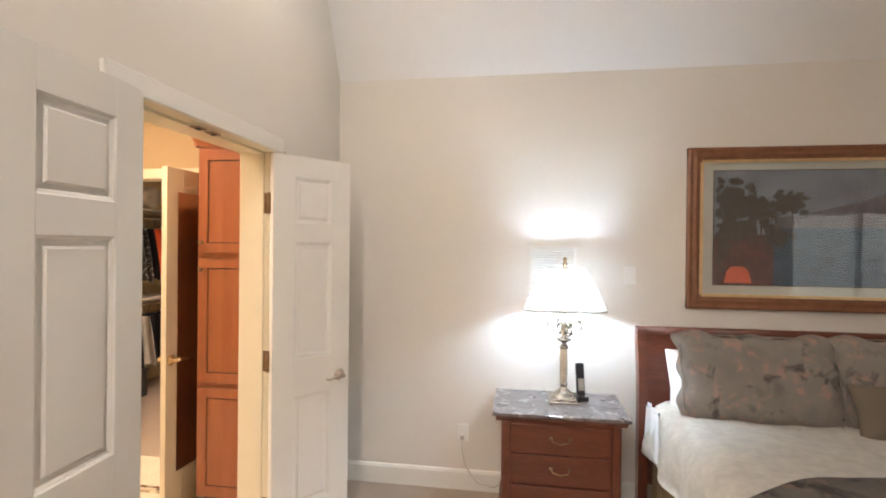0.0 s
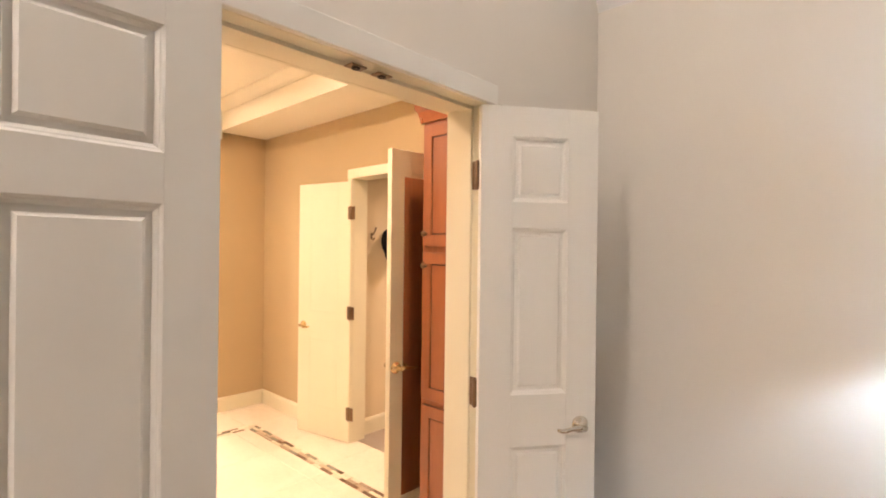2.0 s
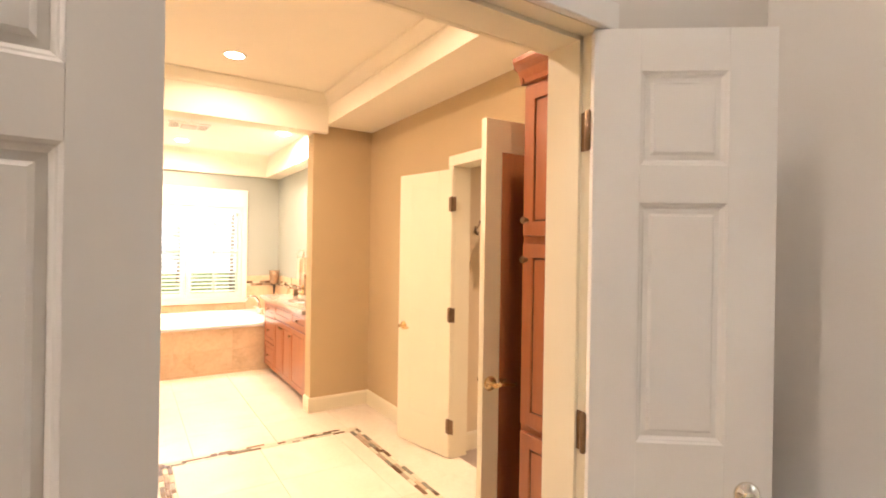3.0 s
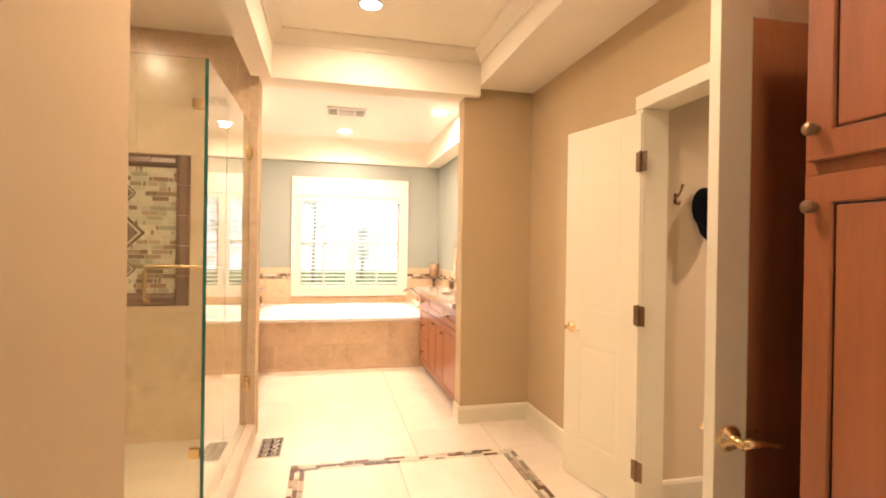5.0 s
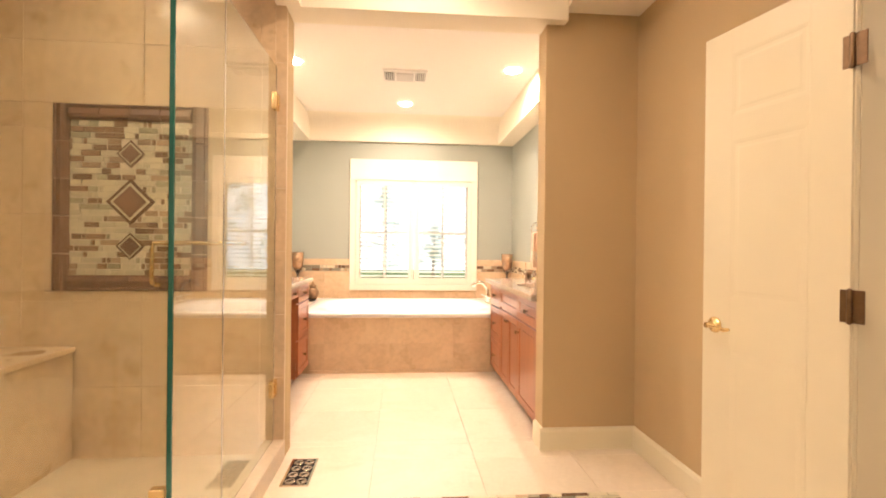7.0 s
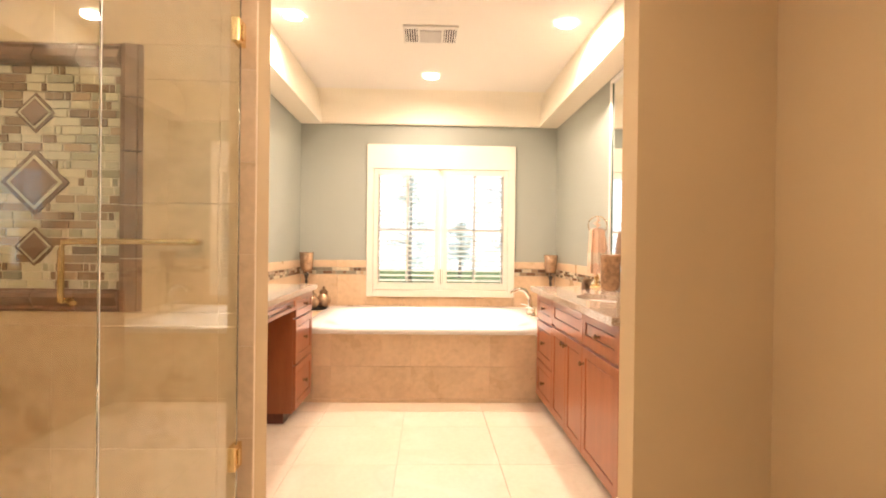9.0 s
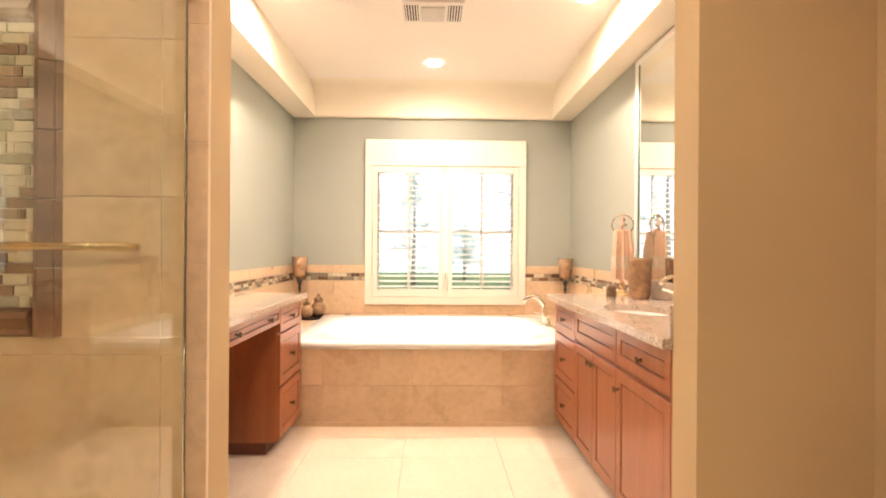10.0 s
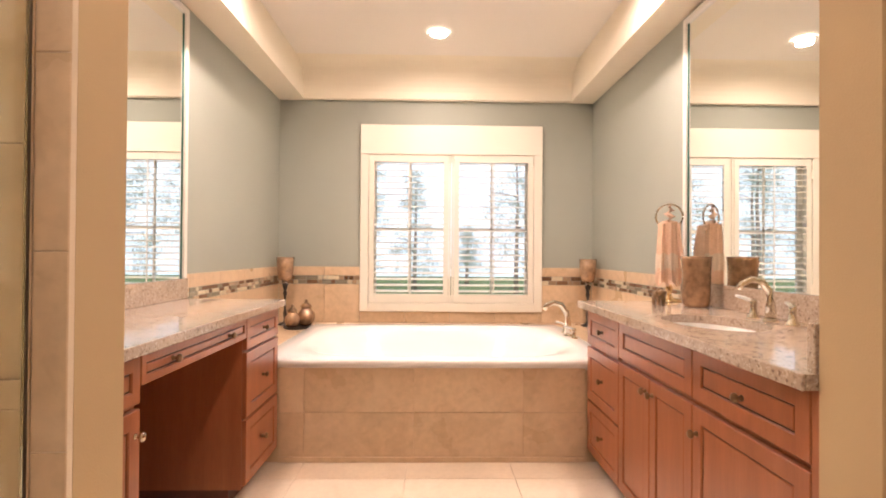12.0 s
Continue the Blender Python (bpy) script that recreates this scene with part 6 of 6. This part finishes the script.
def tree(x, y, h, r, seed, leaves=5000, narrow=0.25):
    rng = random.Random(seed)
    t = thing("tree", "leafy green garden tree beyond the window", "tree", pose(x, y, -0.6), "garden trees")
    part("trunk", tube([(0, 0, 0), (0.04, 0.02, h * 0.3), (0.0, 0.06, h * 0.6), (0.03, 0.0, h * 0.95)], [0.11, 0.085, 0.05, 0.015], 9), M["bark"], t)
    for k in range(4):
        a, z = rng.uniform(0, 6.28), h * rng.uniform(0.25, 0.8)
        l = r * (1 - 0.6 * z / h)
        part("limb", tube([(0.02, 0.02, z), (l * 0.5 * math.cos(a), l * 0.5 * math.sin(a), z + 0.15), (l * math.cos(a), l * math.sin(a), z + 0.2)], [0.035, 0.02, 0.006], 6), M["bark"], t)
    verts, faces = [], []
    clumps = [(rng.uniform(0, 6.28), h * rng.uniform(0.14, 1.0), rng.random() ** 0.6) for _ in range(60)]
    for i in range(leaves):
        a, z, q = clumps[i % 60]
        rad = r * (1 - (1 - narrow) * z / h) * q
        c = Vector((rad * math.cos(a) + rng.gauss(0, 0.17), rad * math.sin(a) + rng.gauss(0, 0.17), z + rng.gauss(0, 0.14)))
        u = Vector((rng.gauss(0, 1), rng.gauss(0, 1), rng.gauss(0, 1))).normalized()
        v = u.orthogonal().normalized()
        s = rng.uniform(0.03, 0.055)
        b = len(verts)
        verts += [c - u * s, c + v * s * 0.45, c + u * s, c - v * s * 0.45]
        faces.append((b, b + 1, b + 2, b + 3))
    me = bpy.data.meshes.new("crown")
    me.from_pydata([tuple(v) for v in verts], [], faces)
    me.materials.append(M["leaf"])
    ob = new("crown", me)
    ob.parent = t


for i, (x, y, h, r) in enumerate(((-26.0, 1.2, 5.6, 1.5), (-24.0, 5.6, 6.6, 2.0), (-27.0, -0.9, 6.2, 1.5), (-22.0, 8.2, 7.0, 2.2), (-20.0, -3.6, 6.4, 2.0), (-30.0, 3.9, 3.2, 1.4), (-20.0, -6.4, 6.0, 2.0), (-25.0, -9.5, 6.8, 2.3), (-21.0, 10.8, 6.4, 2.2), (-26.0, 14.5, 7.0, 2.4))):
    tree(x, y, h, r, 200 + i)


M["sky_glow"] = glow("hazy_sky", (0.74, 0.88, 1.0), 1.0)
M["sky_glow"].node_tree.nodes["Principled BSDF"].inputs["Base Color"].default_value = (0.03, 0.03, 0.03, 1)
structure("backdrop", boxes((-40.2, -40, -60, 60, -0.6, 40)), M["sky_glow"], "bright hazy sky beyond the garden", "sky")


# ---- pieces: tiles and mosaics ----
def slab_mesh(name, sx, sy, sz, material, bev=0.0015):
    """A piece centred in x and y on its back face, standing up by sz, with a narrow worn edge."""
    bm = bmesh.new()
    hx, hy = sx / 2, sy / 2
    rows = [(hx, hy, 0.0), (hx, hy, sz - bev), (hx - bev, hy - bev, sz)]
    rr = [[bm.verts.new(v) for v in ((a, b, z), (-a, b, z), (-a, -b, z), (a, -b, z))] for a, b, z in rows]
    for p, q in zip(rr, rr[1:]):
        for i in range(4):
            bm.faces.new((p[i], p[(i + 1) % 4], q[(i + 1) % 4], q[i]))
    bm.faces.new(rr[-1])
    bm.faces.new(rr[0][::-1])
    return mesh_of(name, bm, material)


def lay(name, me, parent, m):
    ob = new(name, me)
    ob.parent = parent
    ob.matrix_local = m
    return ob


MESHES = {}


def piece(sx, sy, sz, key, bev=0.0015):
    k = (round(sx, 4), round(sy, 4), sz, key)
    if k not in MESHES:
        MESHES[k] = slab_mesh("tile", sx, sy, sz, M[key], bev)
    return MESHES[k]


def fill(parent, u0, u1, v0, v1, su, sv, key, place, thick=0.008, gap=0.0018, u_start=None, v_start=None, name="tile"):
    """Tiles of su by sv over a rectangle, cut at its edges; place(u, v) gives the pose of a tile's middle."""
    u = u0 if u_start is None else u_start
    while u < u1 - 1e-6:
        v = v0 if v_start is None else v_start
        while v < v1 - 1e-6:
            a, b, c, d = max(u, u0), min(u + su, u1), max(v, v0), min(v + sv, v1)
            if b - a > 0.012 and d - c > 0.012:
                lay(name, piece(b - a - gap, d - c - gap, thick, key), parent, place((a + b) / 2, (c + d) / 2))
            v += sv
        u += su


floor = bpy.data.objects["floor_bathroom"]
FL = lambda u, v: pose(u, v, -0.0085)
BAND = 0.085
R0, R1, S0, S1 = -3.475, -1.40, 1.722, 3.137         # the mosaic border's outer rectangle
P = 0.56
# tiles round the border, inside it and in the bay
# one row in front of the tub, darker than the other tiles
fill(floor, -5.80, -5.59, VY0, VY1, 0.21, P, "strip", FL, v_start=1.945 - 3 * P)
fill(floor, -5.59, -4.10, VY0, VY1, P, P, "tile", FL, u_start=-5.85, v_start=1.945 - 3 * P)
fill(floor, -4.10, R0, -0.32, TY, P, P, "tile", FL, u_start=-4.45, v_start=1.945 - 5 * P)
fill(floor, R0, R1, -0.32, S0, P, P, "tile", FL, v_start=S0 - 4 * P)
fill(floor, R0, R1, S1, TY + 0.065, P, 0.4, "tile", FL)
fill(floor, R1, BX + 0.12, -0.32, TY + 0.065, P, P, "tile", FL, v_start=1.945 - 5 * P)
fill(floor, R0 + BAND, R1 - BAND, S0 + BAND, S1 - BAND, P, P, "tile", FL, u_start=R0 + BAND, v_start=S0 + BAND)
STICKS = ("stick_brown", "stick_brown", "stick_grey", "stick_cream", "stick_tan", "stick_cream")


def strip(parent, length, width, rows, place, seed, thick, mean=0.075, name="mosaic_piece", keys=STICKS):
    """Rows of thin mosaic pieces of uneven length; place(u, v) with u along and v across."""
    rng = random.Random(seed)
    h = width / rows
    for r in range(rows):
        u = -rng.uniform(0, mean)
        while u < length:
            l = rng.choice((mean * 0.5, mean * 0.85, mean * 1.2))
            a, b = max(0, u), min(length, u + l)
            if b - a > 0.01:
                w = round(b - a, 2)
                lay(name, piece(max(0.008, w - 0.004), h - 0.003, thick, rng.choice(keys), 0.001), parent, place((a + b) / 2, (r + 0.5) * h))
            u += l


strip(floor, S1 - S0, BAND, 3, lambda u, v: pose(R0 + v, S0 + u, -0.0085, 0, 0, 90), 1, 0.009, 0.11)
strip(floor, R1 - R0 - BAND, BAND, 3, lambda u, v: pose(R0 + BAND + u, S1 - v, -0.0085), 2, 0.009, 0.11)
strip(floor, R1 - R0 - BAND, BAND, 3, lambda u, v: pose(R0 + BAND + u, S0 + v, -0.0085), 3, 0.009, 0.11)
strip(floor, S1 - S0 - 2 * BAND, BAND, 3, lambda u, v: pose(R1 - v, S0 + BAND + u, -0.0085, 0, 0, 90), 4, 0.009, 0.11)

# tub platform: front and deck
core = bpy.data.objects["trim_tub_core"]
fill(core, 1.245, 2.925, 0.03, 0.515, 0.60, 0.2425, "stone", lambda u, v: pose(-5.788, u, v, 90, 0, 90), thick=0.004, gap=0.0014, u_start=1.38 - 0.6)
fill(core, 1.245, 2.925, 0.0, 0.03, 0.9, 0.03, "stone", lambda u, v: pose(-5.788, u, v, 90, 0, 90), thick=0.010)
for u0, u1, v0, v1 in ((-7.46, -5.785, VY0 + 0.01, 1.235), (-7.46, -5.785, 2.955, VY1 - 0.01), (-7.46, -7.19, 1.235, 2.955)):
    fill(core, u0, u1, v0, v1, 0.4, 0.4, "stone", lambda u, v: pose(u, v, 0.515), thick=0.012)

# wainscot round the tub, with its mosaic band
wwin, wvn, wvs = (bpy.data.objects[n] for n in ("wall_window", "wall_vanity_north", "wall_vanity_south"))
SIDES = ((wwin, VY0 + 0.009, 1.428, lambda u, v: pose(FX, u, v, 90, 0, 90)), (wwin, 3.05, VY1 - 0.009, lambda u, v: pose(FX, u, v, 90, 0, 90)), (wvn, -7.47, -5.845, lambda u, v: pose(u, VY1, v, 90, 0, 0)), (wvs, -7.47, -5.82, lambda u, v: pose(u, VY0, v, -90, 0, 0)))
for i, (wall, a, b, put) in enumerate(SIDES):
    fill(wall, a, b, 0.525, 0.865, 0.40, 0.34, "stone", put, thick=0.008)
    fill(wall, a, b, 0.94, 1.02, 0.40, 0.08, "stone", put, thick=0.010)
    strip(wall, b - a, 0.072, 3 if i > 1 else 2, lambda u, v, a=a, put=put: put(a + u, 0.867 + v), 10 + i, 0.009, 0.085, keys=("stick_brown", "stick_brown", "stick_grey", "stick_cream", "stick_tan"))
fill(wwin, 1.428, 3.05, 0.525, 0.625, 0.40, 0.10, "stone", SIDES[0][3], thick=0.008)

# shower wall tiles and the framed mosaic
wsh = bpy.data.objects["wall_shower"]
SX = -3.96
wallp = lambda u, v: pose(SX, u, v, 90, 0, 90)
MY0, MY1, MZ0, MZ1 = 0.237, 1.027, 0.922, 1.92
for a, b, c, d in ((-0.32, 1.386, 0.0, MZ0), (-0.32, 1.386, MZ1, 2.74), (-0.32, MY0, MZ0, MZ1), (MY1, 1.386, MZ0, MZ1)):
    fill(wsh, a, b, c, d, 0.61, 0.46, "stone", wallp, thick=0.016, gap=0.0008, u_start=-0.32 - 0.2, v_start=-0.05)
# the strip outside the door
part("grout_bed", boxes((SX, SX + 0.0135, 1.3865, 1.4495, 0, 2.74)), M["grout"], wsh, "pale grout")
fill(wsh, 1.387, 1.45, 0.0, 2.74, 0.1, 0.3465, "stone", wallp, thick=0.016, gap=0.0016, v_start=-0.243)
RAIL = 0.085


def rail_piece(l):
    prof = [(0, 0), (0, 0.014), (0.012, 0.026), (0.022, 0.020), (0.030, 0.024), (0.055, 0.036), (0.070, 0.030), (0.078, 0.016), (RAIL, 0.014), (RAIL, 0)]
    bm = bmesh.new()
    e = [[bm.verts.new((x, y - RAIL / 2, z)) for y, z in prof] for x in (-l / 2, l / 2)]
    n = len(prof)
    for i in range(n):
        bm.faces.new((e[0][i], e[0][(i + 1) % n], e[1][(i + 1) % n], e[1][i]))
    bm.faces.new(e[0][::-1])
    bm.faces.new(e[1])
    return mesh_of("rail_tile", bm, M["rail_tile"])


nz, ny = 5, 4
lz, ly = (MZ1 - MZ0) / nz, (MY1 - MY0 - 2 * RAIL) / ny
rz, ry = rail_piece(lz - 0.004), rail_piece(ly - 0.004)
for i in range(nz):
    z = MZ0 + (i + 0.5) * lz
    lay("rail_tile", rz, wsh, wallp(MY0 + RAIL / 2, z) @ pose(0, 0, 0, 0, 0, -90))
    lay("rail_tile", rz, wsh, wallp(MY1 - RAIL / 2, z) @ pose(0, 0, 0, 0, 0, 90))
for i in range(ny):
    y = MY0 + RAIL + (i + 0.5) * ly
    lay("rail_tile", ry, wsh, wallp(y, MZ0 + RAIL / 2))
    lay("rail_tile", ry, wsh, wallp(y, MZ1 - RAIL / 2) @ pose(0, 0, 0, 0, 0, 180))
part("mosaic_bed", boxes((SX, SX + 0.006, MY0, MY1, MZ0, MZ1)), M["grout"], wsh, "pale mosaic grout")
DIAMONDS = ((1.66, 0.075), (1.402, 0.125), (1.163, 0.075))
MIDY = (MY0 + MY1) / 2
rng = random.Random(77)
rows = 26
hz = (MZ1 - MZ0 - 2 * RAIL) / rows
sticks = []
for r in range(rows):
    z = MZ0 + RAIL + (r + 0.5) * hz
    y = MY0 + RAIL - rng.uniform(0, 0.05)
    while y < MY1 - RAIL:
        l = rng.choice((0.024, 0.05, 0.075, 0.10))
        a, b = max(MY0 + RAIL, y), min(MY1 - RAIL, y + l)
        if b - a > 0.01 and not any(abs((a + b) / 2 - MIDY) + abs(z - dz) < dr + 0.004 for dz, dr in DIAMONDS):
            sticks.append(((a + b) / 2, z, round(b - a, 2)))
        y += l
sticks.sort(key=lambda s: -s[0])
for i, (y, z, l) in enumerate(sticks):
    lay("mosaic_piece", piece(max(0.008, l - 0.004), hz - 0.004, 0.006, rng.choice(("stick_umber", "stick_umber", "stick_tan", "stick_cream", "stick_cream", "stick_cream", "stick_cream", "stick_sage")), 0.001), wsh, wallp(y, z) @ Matrix.Translation((0, 0, 0.006)))
for dz, dr in DIAMONDS:
    d = wallp(MIDY, dz) @ pose(0, 0, 0.006, 0, 0, 45)
    s = dr * math.sqrt(2)
    lay("diamond_border", piece(s, s, 0.007, "stick_brown", 0.002), wsh, d)
    lay("diamond_line", piece(s * 0.82, s * 0.82, 0.010, "stick_cream", 0.001), wsh, d)
    lay("diamond_tile", piece(s * 0.70, s * 0.70, 0.014, "rail_tile", 0.004), wsh, d)
